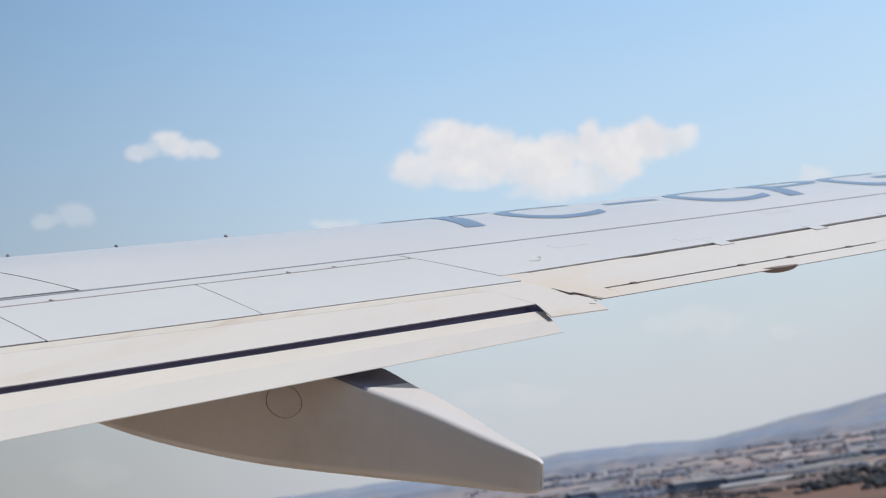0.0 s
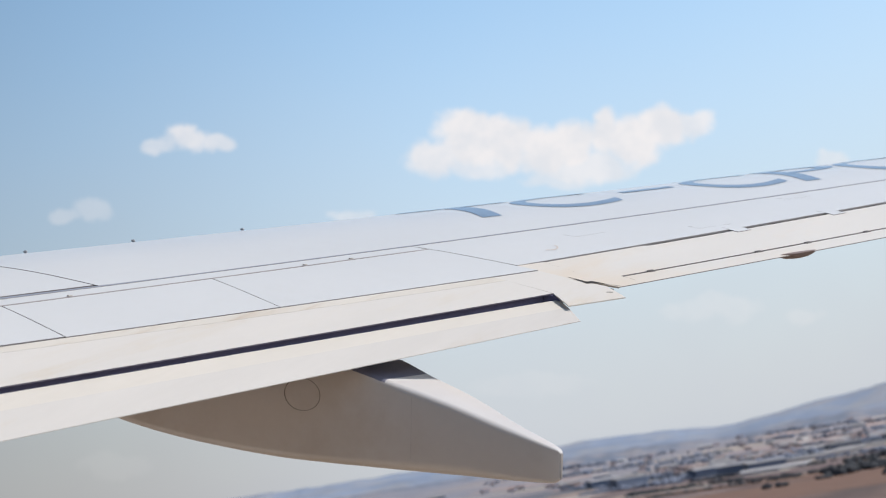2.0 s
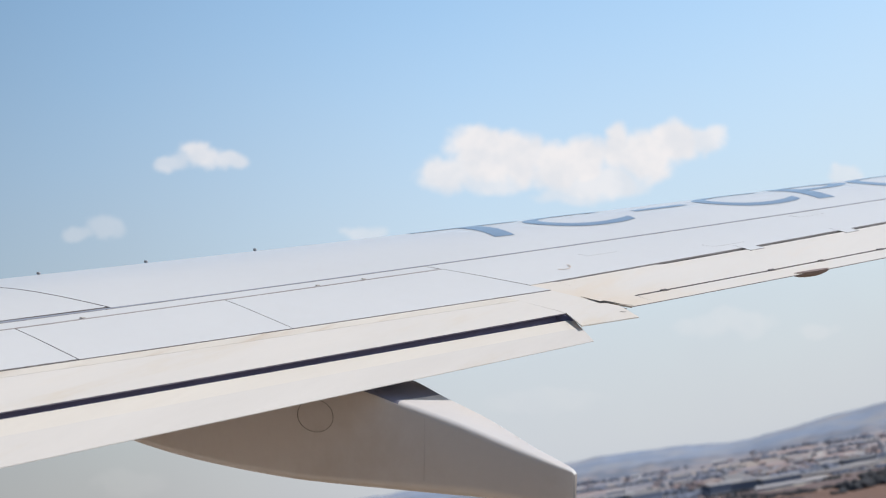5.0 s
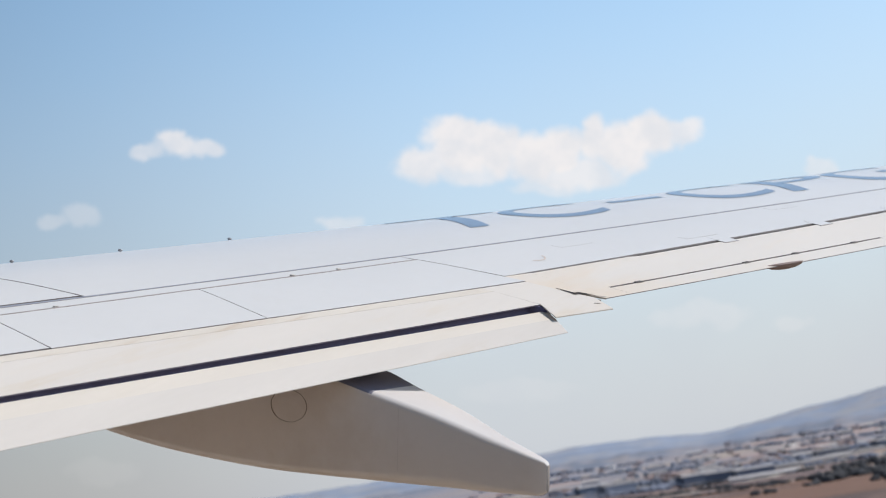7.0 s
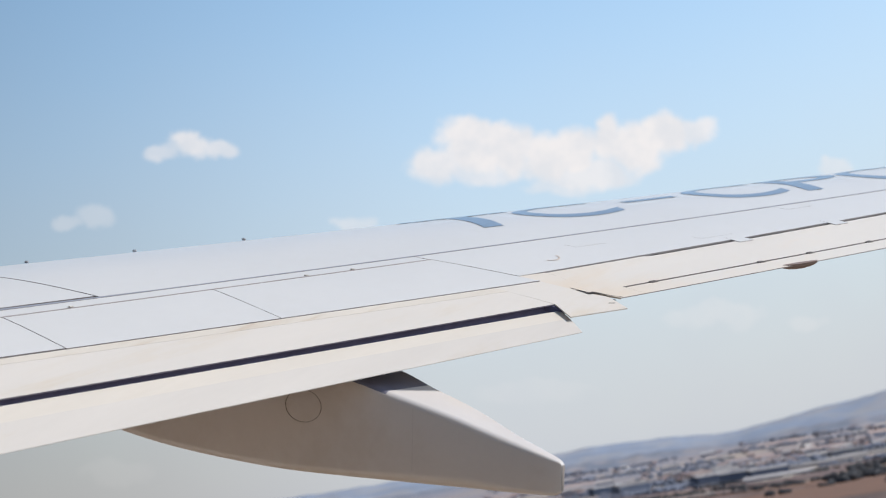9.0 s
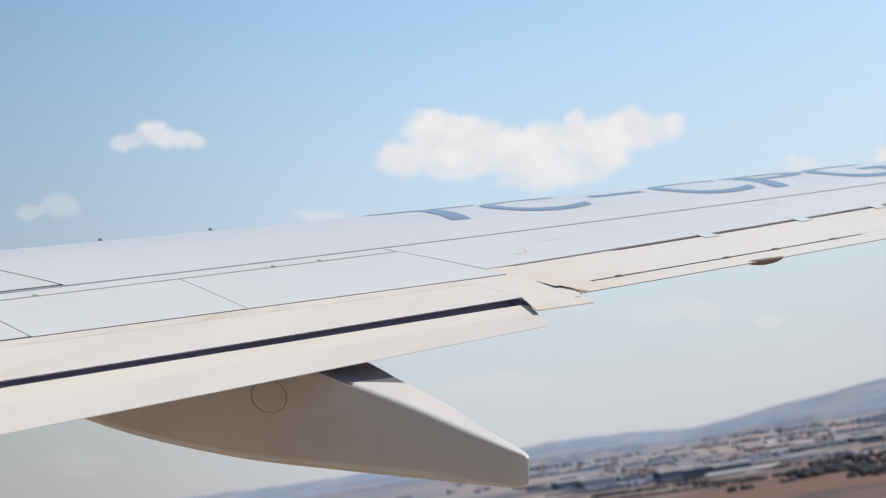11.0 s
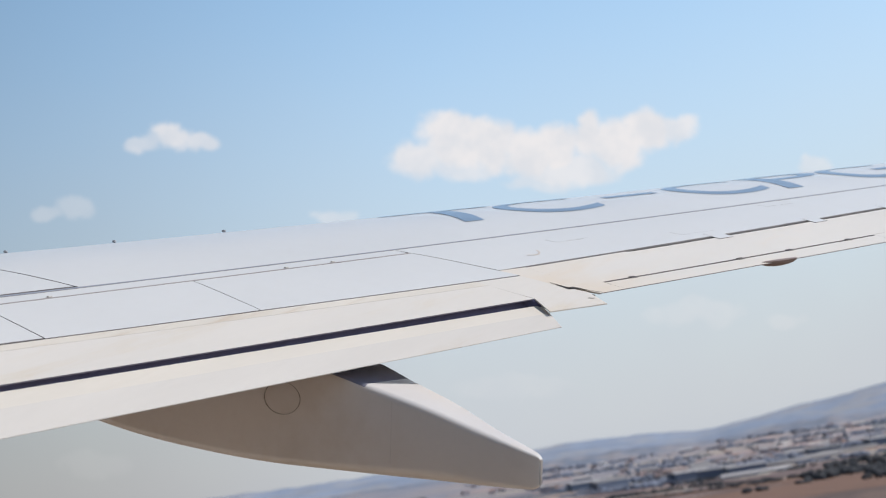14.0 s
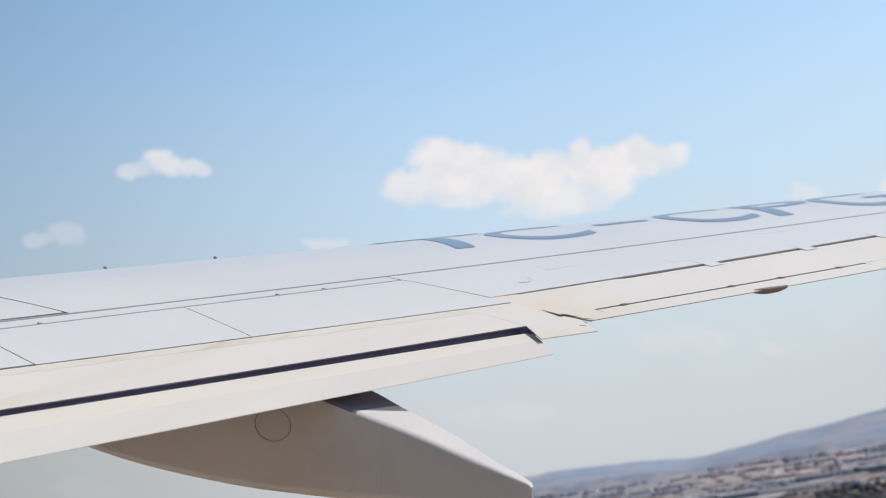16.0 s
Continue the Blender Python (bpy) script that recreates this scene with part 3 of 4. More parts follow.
ob = part("hinge_fairing", bm, RUST, wing, "brown hinge fairing under the aileron")
ob.matrix_local = Matrix.Translation(skin(13.30, aileron_aft(13.30) + 0.06, -0.012)) @ pose(0, 0, 0, 0, -6, -19)

# worn crescent, hinge pins and access plate edges on the upper skin
bm = bmesh.new()
arc = [[skin(11.93 + r * math.cos(a), -8.98 + r * math.sin(a), 0.003) for r in (0.085, 0.097)] for a in [radians(-150 + 9 * k) for k in range(16)]]
vs = [[bm.verts.new(c) for c in pair] for pair in arc]
for a, b in zip(vs, vs[1:]):
    bm.faces.new((a[0], a[1], b[1], b[0]))
part("worn_crescent", bm, SMUDGE, wing, smooth=False)
for x in (8.62, 10.26, 10.62, 7.4):
    bm = bmesh.new()
    bmesh.ops.create_cube(bm, size=1, matrix=Matrix.Diagonal((0.04, 0.022, 0.008, 1)))
    bmesh.ops.bevel(bm, geom=bm.edges[:], offset=0.004, segments=1, affect="EDGES")
    ob = part("hinge_pin", bm, FADED, wing, smooth=False)
    ob.location = skin(x, at_chord(x, HINGE_V - 0.006), 0.006)
for x, y, w in ((12.50, -9.0, 0.30), (13.50, -9.62, 0.34), (15.0, -9.75, 0.30)):
    part("access_plate", plate(edge(lambda q: y + 0.05 - 0.36 * (q - x), x - w / 2, x + w / 2), edge(lambda q: y - 0.05 - 0.36 * (q - x), x - w / 2, x + w / 2), 3, 1, 0.0008, 0.004), PAINT, wing)

# lettering: each glyph is laid on the skin
LET_O, LET_B, LET_U = Vector((12.50, -8.09)), Vector((0.9105, -0.4134)), Vector((0.66, 0.86))


def glyph(text, start, width, height):
    curve = bpy.data.curves.new("glyph", "FONT")
    curve.body, curve.resolution_u, curve.offset = text, 8, 0.0
    source = new("glyph", curve)
    mesh = bpy.data.meshes.new_from_object(source.evaluated_get(bpy.context.evaluated_depsgraph_get()))
    bpy.data.objects.remove(source)
    bm = bmesh.new()
    bm.from_mesh(mesh)
    bpy.data.meshes.remove(mesh)
    bmesh.ops.remove_doubles(bm, verts=bm.verts, dist=0.0005)
    xs, ys = [v.co.x for v in bm.verts], [v.co.y for v in bm.verts]
    for k in range(1, 14):
        for axis, lo, hi in ((0, min(xs), max(xs)), (1, min(ys), max(ys))):
            co = Vector((0, 0, 0))
            co[axis] = lo + (hi - lo) * k / 14
            no = Vector((0, 0, 0))
            no[axis] = 1
            bmesh.ops.bisect_plane(bm, geom=bm.verts[:] + bm.edges[:] + bm.faces[:], plane_co=co, plane_no=no)
    for v in bm.verts:
        s = start + width * (v.co.x - min(xs)) / (max(xs) - min(xs))
        h = height * (v.co.y - min(ys)) / (max(ys) - min(ys)) if text != "-" else height * (0.42 + 0.13 * (v.co.y - min(ys)) / (max(ys) - min(ys)))
        q = LET_O + LET_B * s + LET_U * h
        v.co = skin(q.x, q.y, 0.0035)
    part("letter", bm, LETTER, wing, smooth=False)


for text, start, width in (("T", -0.50, 1.12), ("C", 0.52, 0.95), ("-", 1.68, 0.60), ("C", 2.46, 0.97), ("P", 3.60, 0.88), ("G", 4.50, 1.0)):
    glyph(text, start, width, 1.02)

# ---- the plain and the hills ----
rng = random.Random(7)


def on_plain(bearing, r):
    return Vector((r * math.sin(radians(bearing)), r * math.cos(radians(bearing)), 0))


def ground_height(x, y):
    r = math.hypot(x, y)
    rise = max(0.0, min(1.0, (r - 2150) / 1250))
    fold = 17 + 11 * noise.noise((x * 0.0016, y * 0.0016, 9)) + 7 * noise.noise((x * 0.005, y * 0.005, 3))
    return 2.0 * noise.noise((x * 0.0015, y * 0.0015, 4)) * min(1, r / 900) + fold * rise * rise * (3 - 2 * rise)


def field_material():
    """Dry fields in patches of stubble, bare earth, fallow and scrub, with fine mottling, faded by painted haze far
    out.
    """
    m = bpy.data.materials.new("dry_fields")
    m.use_nodes = True
    t = m.node_tree
    bsdf = t.nodes["Principled BSDF"]
    v = node(t, "ShaderNodeTexCoord").outputs["Object"]
    warp = noise_tex(t, v, 0.004, 3)
    add = node(t, "ShaderNodeVectorMath")
    add.operation = "MULTIPLY_ADD"
    t.links.new(warp.outputs["Color"], add.inputs[0])
    add.inputs[1].default_value = (120, 120, 0)
    t.links.new(v, add.inputs[2])
    mapping = node(t, "ShaderNodeMapping")
    mapping.inputs["Rotation"].default_value = (0, 0, radians(66))
    mapping.inputs["Scale"].default_value = (0.0042, 0.013, 1)
    t.links.new(add.outputs[0], mapping.inputs["Vector"])
    cells = node(t, "ShaderNodeTexVoronoi")
    cells.inputs["Scale"].default_value = 1.0
    t.links.new(mapping.outputs[0], cells.inputs["Vector"])
    pick = node(t, "ShaderNodeSeparateColor")
    t.links.new(cells.outputs["Color"], pick.inputs[0])
    colors = node(t, "ShaderNodeValToRGB")
    r = colors.color_ramp
    r.interpolation = "CONSTANT"
    table = [(0.0, (0.21, 0.125, 0.10)), (0.18, (0.21, 0.18, 0.17)), (0.34, (0.075, 0.085, 0.115)), (0.5, (0.30, 0.215, 0.175)), (0.64, (0.15, 0.10, 0.095)), (0.76, (0.06, 0.068, 0.09)), (0.88, (0.40, 0.35, 0.32))]
    r.elements[0].color = (*table[0][1], 1)
    r.elements[1].position, r.elements[1].color = table[1][0], (*table[1][1], 1)
    for p_, c_ in table[2:]:
        r.elements.new(p_).color = (*c_, 1)
    t.links.new(pick.outputs[0], colors.inputs[0])
    broad, fine = noise_tex(t, v, 0.02, 5, 0.65), noise_tex(t, v, 0.2, 4, 0.6)
    k = math_node(t, "MULTIPLY_ADD", broad.outputs["Fac"], 0.7, 0.65)
    k = math_node(t, "MULTIPLY", k, math_node(t, "MULTIPLY_ADD", fine.outputs["Fac"], 0.4, 0.8))
    grey = node(t, "ShaderNodeCombineColor")
    for i in range(3):
        t.links.new(k, grey.inputs[i])
    scrub = mix_color(t, ramp(t, broad.outputs["Fac"], 0.56, 0.66), colors.outputs[0], (0.055, 0.062, 0.064))
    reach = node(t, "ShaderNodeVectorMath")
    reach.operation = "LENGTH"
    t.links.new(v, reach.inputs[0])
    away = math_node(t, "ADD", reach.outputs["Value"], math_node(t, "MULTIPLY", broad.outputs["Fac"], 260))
    straw = mix_color(t, ramp(t, fine.outputs["Fac"], 0.4, 0.62), (0.13, 0.075, 0.042), (0.18, 0.112, 0.062))
    straw = mix_color(t, ramp(t, noise_tex(t, v, 0.012, 4).outputs["Fac"], 0.55, 0.68), straw, (0.14, 0.14, 0.06))
    earth = mix_color(t, ramp(t, broad.outputs["Fac"], 0.4, 0.6), (0.095, 0.062, 0.055), (0.145, 0.092, 0.075))
    # distance haze painted in: fields fade to pale blue-grey with range
    hazed_slopes = mix_color(t, ramp(t, noise_tex(t, v, 0.0035, 4).outputs["Fac"], 0.42, 0.6), (0.24, 0.25, 0.31), (0.32, 0.285, 0.295))
    scrub = mix_color(t, math_node(t, "MULTIPLY", ramp(t, away, 1250, 2900), 0.85), scrub, hazed_slopes)
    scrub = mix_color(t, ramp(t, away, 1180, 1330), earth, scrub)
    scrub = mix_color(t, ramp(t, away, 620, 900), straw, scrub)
    t.links.new(mix_color(t, 1.0, scrub, grey.outputs[0], "MULTIPLY"), bsdf.inputs["Base Color"])
    bsdf.inputs["Roughness"].default_value = 0.95
    b = node(t, "ShaderNodeBump")
    b.inputs["Strength"].default_value, b.inputs["Distance"].default_value = 0.5, 0.6
    t.links.new(fine.outputs["Fac"], b.inputs["Height"]), t.links.new(b.outputs[0], bsdf.inputs["Normal"])
    return m


FIELDS = field_material()
# far hills and low ridge: the blue of distance haze is in the base colour
HILL_FAR = surface("haze_blue_far_slopes", (0.235, 0.29, 0.40), 0.95, vary=0.3, scale=0.005, fine=0.03, stain=(0.31, 0.325, 0.375), stain_scale=0.008, stain_low=0.42, stain_high=0.62)
RIDGE = surface("haze_blue_ridge", (0.185, 0.215, 0.285), 0.95, vary=0.4, scale=0.012, fine=0.06, stain=(0.26, 0.25, 0.275), stain_scale=0.012, stain_low=0.48, stain_high=0.6)
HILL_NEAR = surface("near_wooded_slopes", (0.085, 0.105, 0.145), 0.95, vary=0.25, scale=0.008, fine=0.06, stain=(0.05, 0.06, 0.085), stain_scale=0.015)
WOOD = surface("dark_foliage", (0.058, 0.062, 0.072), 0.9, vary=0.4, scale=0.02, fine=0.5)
# same foliage as WOOD, lightened and blued for distance haze
WOOD_FAR = surface("haze_blue_foliage", (0.195, 0.22, 0.29), 0.9, vary=0.3, scale=0.02, fine=0.4)
PLASTER = surface("pale_plaster", (0.31, 0.315, 0.37), 0.85, vary=0.08, scale=0.3, fine=3, per_object=0.4)
TILES = surface("weathered_roof_tiles", (0.265, 0.20, 0.195), 0.85, vary=0.2, scale=0.5, fine=5, per_object=0.35)
SHEET = surface("pale_sheet_roofing", (0.385, 0.375, 0.39), 0.7, vary=0.08, scale=0.2, fine=2, per_object=0.3)
HALL = surface("blue_grey_cladding", (0.15, 0.18, 0.25), 0.6, vary=0.1, scale=0.2, fine=2, per_object=0.2)
PANE = surface("dark_window_glass", (0.16, 0.17, 0.19), 0.15, vary=0.1, scale=1, fine=5)
WHITEWASH = surface("whitewashed_wall", (0.50, 0.49, 0.495), 0.85, vary=0.08, scale=0.3, fine=3, per_object=0.3)
ROADWAY = surface("pale_dusty_road", (0.42, 0.38, 0.34), 0.9, vary=0.12, scale=0.05, fine=0.6)


def thing_mesh(name, bm, material, kind, label, category, smooth=False):
    ob = part(name, bm, material, None, smooth=smooth)
    return tagged(ob, label, category, kind=kind)


# one ground sheet to the foot of the hills
bearings = [b * 0.6 for b in range(50, 170)] + [102 + b * 3 for b in range(76)]
radii = [0, 60, 150, 280, 420, 560, 700, 850, 1000, 1200, 1400, 1650, 1900, 2150, 2300, 2450, 2600, 2750, 2900, 3050, 3200, 3350, 3500, 3700, 4000, 4400, 4850]
bm = bmesh.new()
centre = bm.verts.new((0, 0, 0))
rings = [[bm.verts.new((*on_plain(b, r).xy, ground_height(*on_plain(b, r).xy))) for b in bearings] for r in radii[1:]]
n = len(bearings)
for j in range(n):
    bm.faces.new((centre, rings[0][(j + 1) % n], rings[0][j]))
    for a, b in zip(rings, rings[1:]):
        bm.faces.new((a[j], a[(j + 1) % n], b[(j + 1) % n], b[j]))
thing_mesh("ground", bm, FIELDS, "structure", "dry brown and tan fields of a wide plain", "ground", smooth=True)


def hills(name, first, last, step, r0, r1, crest, material, label, rough):
    """A range of hills between two bearings: crest gives the height over the bearing."""
    bm = bmesh.new()
    rows, count = 14, int((last - first) / step)
    grid = []
    for i in range(count + 1):
        b = first + (last - first) * i / count
        line = []
        for j in range(rows + 1):
            s = j / rows
            q = on_plain(b, r0 + (r1 - r0) * s)
            h = crest(b) * math.sin(min(s / 0.8, 1) * math.pi / 2) ** 1.5
            h += rough * s * (noise.noise((q.x * 0.006, q.y * 0.006, 2)) + 0.5 * noise.noise((q.x * 0.02, q.y * 0.02, 5)) + 0.35 * noise.noise((q.x * 0.06, q.y * 0.06, 8)))
            line.append(bm.verts.new((q.x, q.y, h - 1.5)))
        grid.append(line)
    for a, b in zip(grid, grid[1:]):
        for j in range(rows):
            bm.faces.new((a[j], b[j], b[j + 1], a[j + 1]))
    return thing_mesh(name, bm, material, "structure", label, "hills", smooth=True)


def far_crest(b):
    h = 45 + 4650 * math.tan(radians(0.22)) + 4 * noise.noise((b * 0.5, 3.1, 0)) + 2.0 * noise.noise((b * 2.1, 1.7, 0))
    h += 39 * math.exp(-((b - 73.3) / 2.3) ** 2) + 9 * math.exp(-((b - 70.2) / 1.6) ** 2) - 16 * math.exp(-((b - 66.4) / 1.4) ** 2) + 12 * math.exp(-((b - 43) / 6) ** 2) + 20 * math.exp(-((b - 84) / 6) ** 2)
    return h + 5 * math.exp(-((b - 62) / 2) ** 2)


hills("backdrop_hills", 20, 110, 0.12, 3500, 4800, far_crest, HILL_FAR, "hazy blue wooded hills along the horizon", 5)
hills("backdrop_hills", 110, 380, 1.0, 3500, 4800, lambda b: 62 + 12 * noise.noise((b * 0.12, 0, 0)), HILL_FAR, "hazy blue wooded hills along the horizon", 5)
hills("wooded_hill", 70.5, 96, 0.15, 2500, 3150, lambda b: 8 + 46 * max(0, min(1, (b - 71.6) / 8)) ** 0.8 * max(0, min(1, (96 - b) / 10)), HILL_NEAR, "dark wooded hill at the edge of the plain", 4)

hills("low_ridge", 40, 100, 0.12, 3080, 3600, lambda b: 27 + 8 * noise.noise((b * 0.35, 7.3, 0)) + 4 * noise.noise((b * 1.7, 2.2, 0)) + 5 * math.exp(-((b - 71) / 3) ** 2), RIDGE, "low wooded ridge below the far hills, distance haze in its colour", 5)

# woods and hedges: rows and blocks of trees, uncounted
ball = bmesh.new()
bmesh.ops.create_icosphere(ball, subdivisions=1, radius=1)
ball.verts.ensure_lookup_table()
ball_verts = [v.co.copy() for v in ball.verts]
ball_faces = [[v.index for v in f.verts] for f in ball.faces]
ball.free()
far_grove, near_grove = ([], []), ([], [])


def clump(grove, x, y, size, k):
    """One lumpy crown that stands on the ground."""
    wood_verts, wood_faces = grove
    low_, base = ground_height(x, y), len(wood_verts)
    wide, deep, tall = rng.uniform(0.9, 1.9), rng.uniform(0.8, 1.5), rng.uniform(0.65, 1.2)
    turn = rng.uniform(-0.3, 0.2) - math.atan2(x, y)
    cos_, sin_ = math.cos(turn), math.sin(turn)
    for v in ball_verts:
        lump = 1 + 0.55 * noise.noise((v.x * 1.9 + k * 3.7, v.y * 1.9, v.z * 1.9))
        ex, ey = v.x * size * lump * wide, v.y * size * lump * deep
        wood_verts.append((x + ex * cos_ - ey * sin_, y + ex * sin_ + ey * cos_, low_ + size * tall * (0.7 + v.z * lump)))
    wood_faces.extend([base + i for i in f] for f in ball_faces)


def belt(b0, r0, b1, r1, spread, size, count, gaps=-0.25):
    """A row of trees between two places of the plain, broken by gaps."""
    a_, b_ = on_plain(b0, r0), on_plain(b1, r1)
    for k in range(count):
        s_ = rng.random()
        if noise.noise((s_ * 7.0 + r0, b0, 0)) < gaps:
            continue
        q = a_.lerp(b_, s_) + Vector((rng.gauss(0, spread), rng.gauss(0, spread), 0))
        clump(far_grove if r0 > 1450 else near_grove, q.x, q.y, size * rng.uniform(0.4, 1.25), k)


for row in (
    (66.0, 1585, 69.5, 1615, 5, 3.6, 360, -0.5), (64.1, 1500, 66.3, 1565, 5, 2.8, 180), (70.9, 1290, 74.6, 1345, 4, 2.4, 130), (73.0, 1130, 76.5, 1400, 8, 2.4, 110),
    (61.2, 1985, 64.2, 1725, 9, 2.4, 150), (69.8, 1905, 75.5, 1830, 7, 2.4, 240), (63.5, 2230, 67.0, 2150, 9, 2.6, 120), (69.0, 2180, 73.5, 2260, 9, 2.6, 130),
    (63.0, 1330, 67.0, 1300, 5, 1.5, 150), (65.5, 1420, 70.0, 1385, 5, 1.6, 220), (61.5, 1560, 64.5, 1480, 6, 1.9, 160), (64.0, 1210, 69.0, 1160, 4, 1.2, 160), (62.0, 1700, 66.0, 1400, 8, 1.8, 70), (70.0, 1480, 74.5, 1500, 5, 1.9, 200), (66.8, 1250, 70.0, 1180, 4, 1.2, 110), (72.0, 2080, 76.0, 2040, 8, 2.4, 120),
    (61.0, 1840, 66.5, 1700, 9, 2.6, 240), (67.0, 1960, 72.5, 1890, 9, 2.8, 230), (64.5, 2330, 69.0, 2260, 12, 3.0, 200), (60.0, 2620, 66.5, 2520, 12, 3.0, 190), (65.5, 2780, 71.0, 2700, 12, 3.2, 140), (69.5, 2480, 76.0, 2560, 12, 3.0, 150), (58.0, 2950, 65.0, 3020, 14, 3.4, 140), (67.0, 3040, 75.0, 2960, 14, 3.4, 160),
):
    belt(*row)
# copses: denser blocks of trees
for b, r, across_, along_, size, count in ((71.6, 1120, 13, 22, 3.4, 70), (73.4, 1010, 12, 20, 3.0, 60), (75.2, 900, 14, 34, 2.8, 70), (70.0, 1060, 4, 6, 2.2, 10), (74.6, 1240, 22, 20, 3.4, 70), (68.4, 1040, 4, 5, 1.8, 8), (71.0, 1760, 14, 26, 1.7, 110), (63.2, 1820, 22, 30, 1.8, 120)):
    middle = on_plain(b, r)
    out = middle.normalized()
    side = Vector((out.y, -out.x, 0))
    for k in range(count):
        q = middle + side * rng.gauss(0, across_) + out * rng.gauss(0, along_)
        if noise.noise((q.x * 0.03, q.y * 0.03, 5)) > -0.15:
            clump(far_grove if r > 1450 else near_grove, q.x, q.y, size * rng.uniform(0.35, 1.2), k)
for (verts, faces), name, leaf, label in ((near_grove, "woods", WOOD, "dark hedges and copses of trees on the plain"), (far_grove, "far_woods", WOOD_FAR, "rows of trees in the distance, coloured pale blue for haze")):
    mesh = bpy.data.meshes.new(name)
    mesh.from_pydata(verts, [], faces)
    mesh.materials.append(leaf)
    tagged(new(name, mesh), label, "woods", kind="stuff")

# fields and roads: low strips on the plain
EARTH = surface("ploughed_red_earth", (0.29, 0.165, 0.125), 0.95, vary=0.25, scale=0.03, fine=0.4, stain=(0.21, 0.13, 0.11), stain_scale=0.02)
STUBBLE = surface("pale_stubble", (0.39, 0.33, 0.285), 0.95, vary=0.2, scale=0.03, fine=0.4, stain=(0.30, 0.23, 0.19), stain_scale=0.02)
# pinkish soil of the far fields, paled in its colour for haze
HAZED = surface("haze_paled_soil", (0.40, 0.305, 0.285), 0.95, vary=0.2, scale=0.02, fine=0.3, stain=(0.27, 0.25, 0.265), stain_scale=0.012)
FALLOW = surface("orange_brown_fallow", (0.185, 0.108, 0.08), 0.95, vary=0.25, scale=0.03, fine=0.4, stain=(0.10, 0.075, 0.065), stain_scale=0.03)


def tract(name, b0, r0, b1, r1, w, lift, material, label, category):
    bm = bmesh.new()
    a, b = on_plain(b0, r0), on_plain(b1, r1)
    side = Vector((-(b - a).y, (b - a).x, 0)).normalized() * w / 2
    rows = []
    for k in range(25):
        q = a.lerp(b, k / 24) + side * min(1.2, 12 / w) * math.sin(k * 0.5)
        rows.append([bm.verts.new((*(q + side * e).xy, ground_height(*(q + side * e).xy) + h)) for e, h in ((-1.05, -0.2), (-1, lift), (0, lift), (1, lift), (1.05, -0.2))])
    for p_, q_ in zip(rows, rows[1:]):
        for j in range(4):
            bm.faces.new((p_[j], p_[j + 1], q_[j + 1], q_[j]))
    thing_mesh(name, bm, material, "structure", label, category)


for b0, r0, b1, r1, w, soil, label in (
    (69.8, 2280, 75.0, 2200, 90, EARTH, "ploughed field of reddish earth"), (67.0, 1800, 71.0, 1980, 34, STUBBLE, "pale stubble field"), (63.0, 2300, 67.5, 2250, 40, STUBBLE, "pale stubble field"),
    (63.0, 1260, 71.0, 1120, 50, FALLOW, "orange-brown fallow field"), (60.0, 1040, 80.0, 960, 190, FALLOW, "orange-brown fallow field"), (67.5, 2120, 70.5, 2080, 60, EARTH, "ploughed field of reddish earth"),
    (72.0, 1640, 76.0, 1660, 60, EARTH, "ploughed field of reddish earth"), (58.5, 2240, 62.5, 2120, 60, STUBBLE, "pale stubble field"), (68.2, 1450, 74.0, 1570, 30, STUBBLE, "pale stubble field"),
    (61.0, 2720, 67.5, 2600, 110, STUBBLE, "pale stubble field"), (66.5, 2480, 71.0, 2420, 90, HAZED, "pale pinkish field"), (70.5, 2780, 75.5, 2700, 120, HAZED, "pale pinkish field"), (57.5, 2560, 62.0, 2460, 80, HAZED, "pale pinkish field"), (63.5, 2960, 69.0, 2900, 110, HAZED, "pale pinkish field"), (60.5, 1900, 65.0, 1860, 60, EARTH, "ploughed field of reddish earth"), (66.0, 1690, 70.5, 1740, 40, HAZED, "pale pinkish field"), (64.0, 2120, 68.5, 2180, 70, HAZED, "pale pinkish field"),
):
    tract("field", b0, r0, b1, r1, w, 0.3, soil, label, "field")
for b0, r0, b1, r1, w in ((58, 2350, 70, 1900, 14), (67.6, 1330, 69.4, 1400, 10), (60, 1750, 75, 1520, 9), (68.4, 1560, 72.2, 1700, 12), (68.8, 1500, 73.5, 1640, 8)):
    tract("road", b0, r0, b1, r1, w, 0.6, ROADWAY, "pale dusty country road across the fields", "road")


# houses and sheds
def box(bm, x0, x1, y0, y1, z0, z1):
    vs = [bm.verts.new((x, y, z)) for z in (z0, z1) for x, y in ((x0, y0), (x1, y0), (x1, y1), (x0, y1))]
    for f in ((3, 2, 1, 0), (4, 5, 6, 7), (0, 1, 5, 4), (1, 2, 6, 5), (2, 3, 7, 6), (3, 0, 4, 7)):
        bm.faces.new([vs[i] for i in f])
    return bm


def gable(bm, w, d, z0, rise, over, t=0.25):
    vs = []
    for y in (-d / 2 - over, d / 2 + over):
        vs.append([bm.verts.new(c) for c in ((-w / 2 - over, y, z0 - 0.1), (0, y, z0 + rise), (w / 2 + over, y, z0 - 0.1), (w / 2 + over, y, z0 - 0.1 + t), (0, y, z0 + rise + t), (-w / 2 - over, y, z0 - 0.1 + t))])
    a, b = vs
    bm.faces.new(a), bm.faces.new(list(reversed(b)))
    for j in range(6):
        bm.faces.new((a[j], b[j], b[(j + 1) % 6], a[(j + 1) % 6]))
    return bm


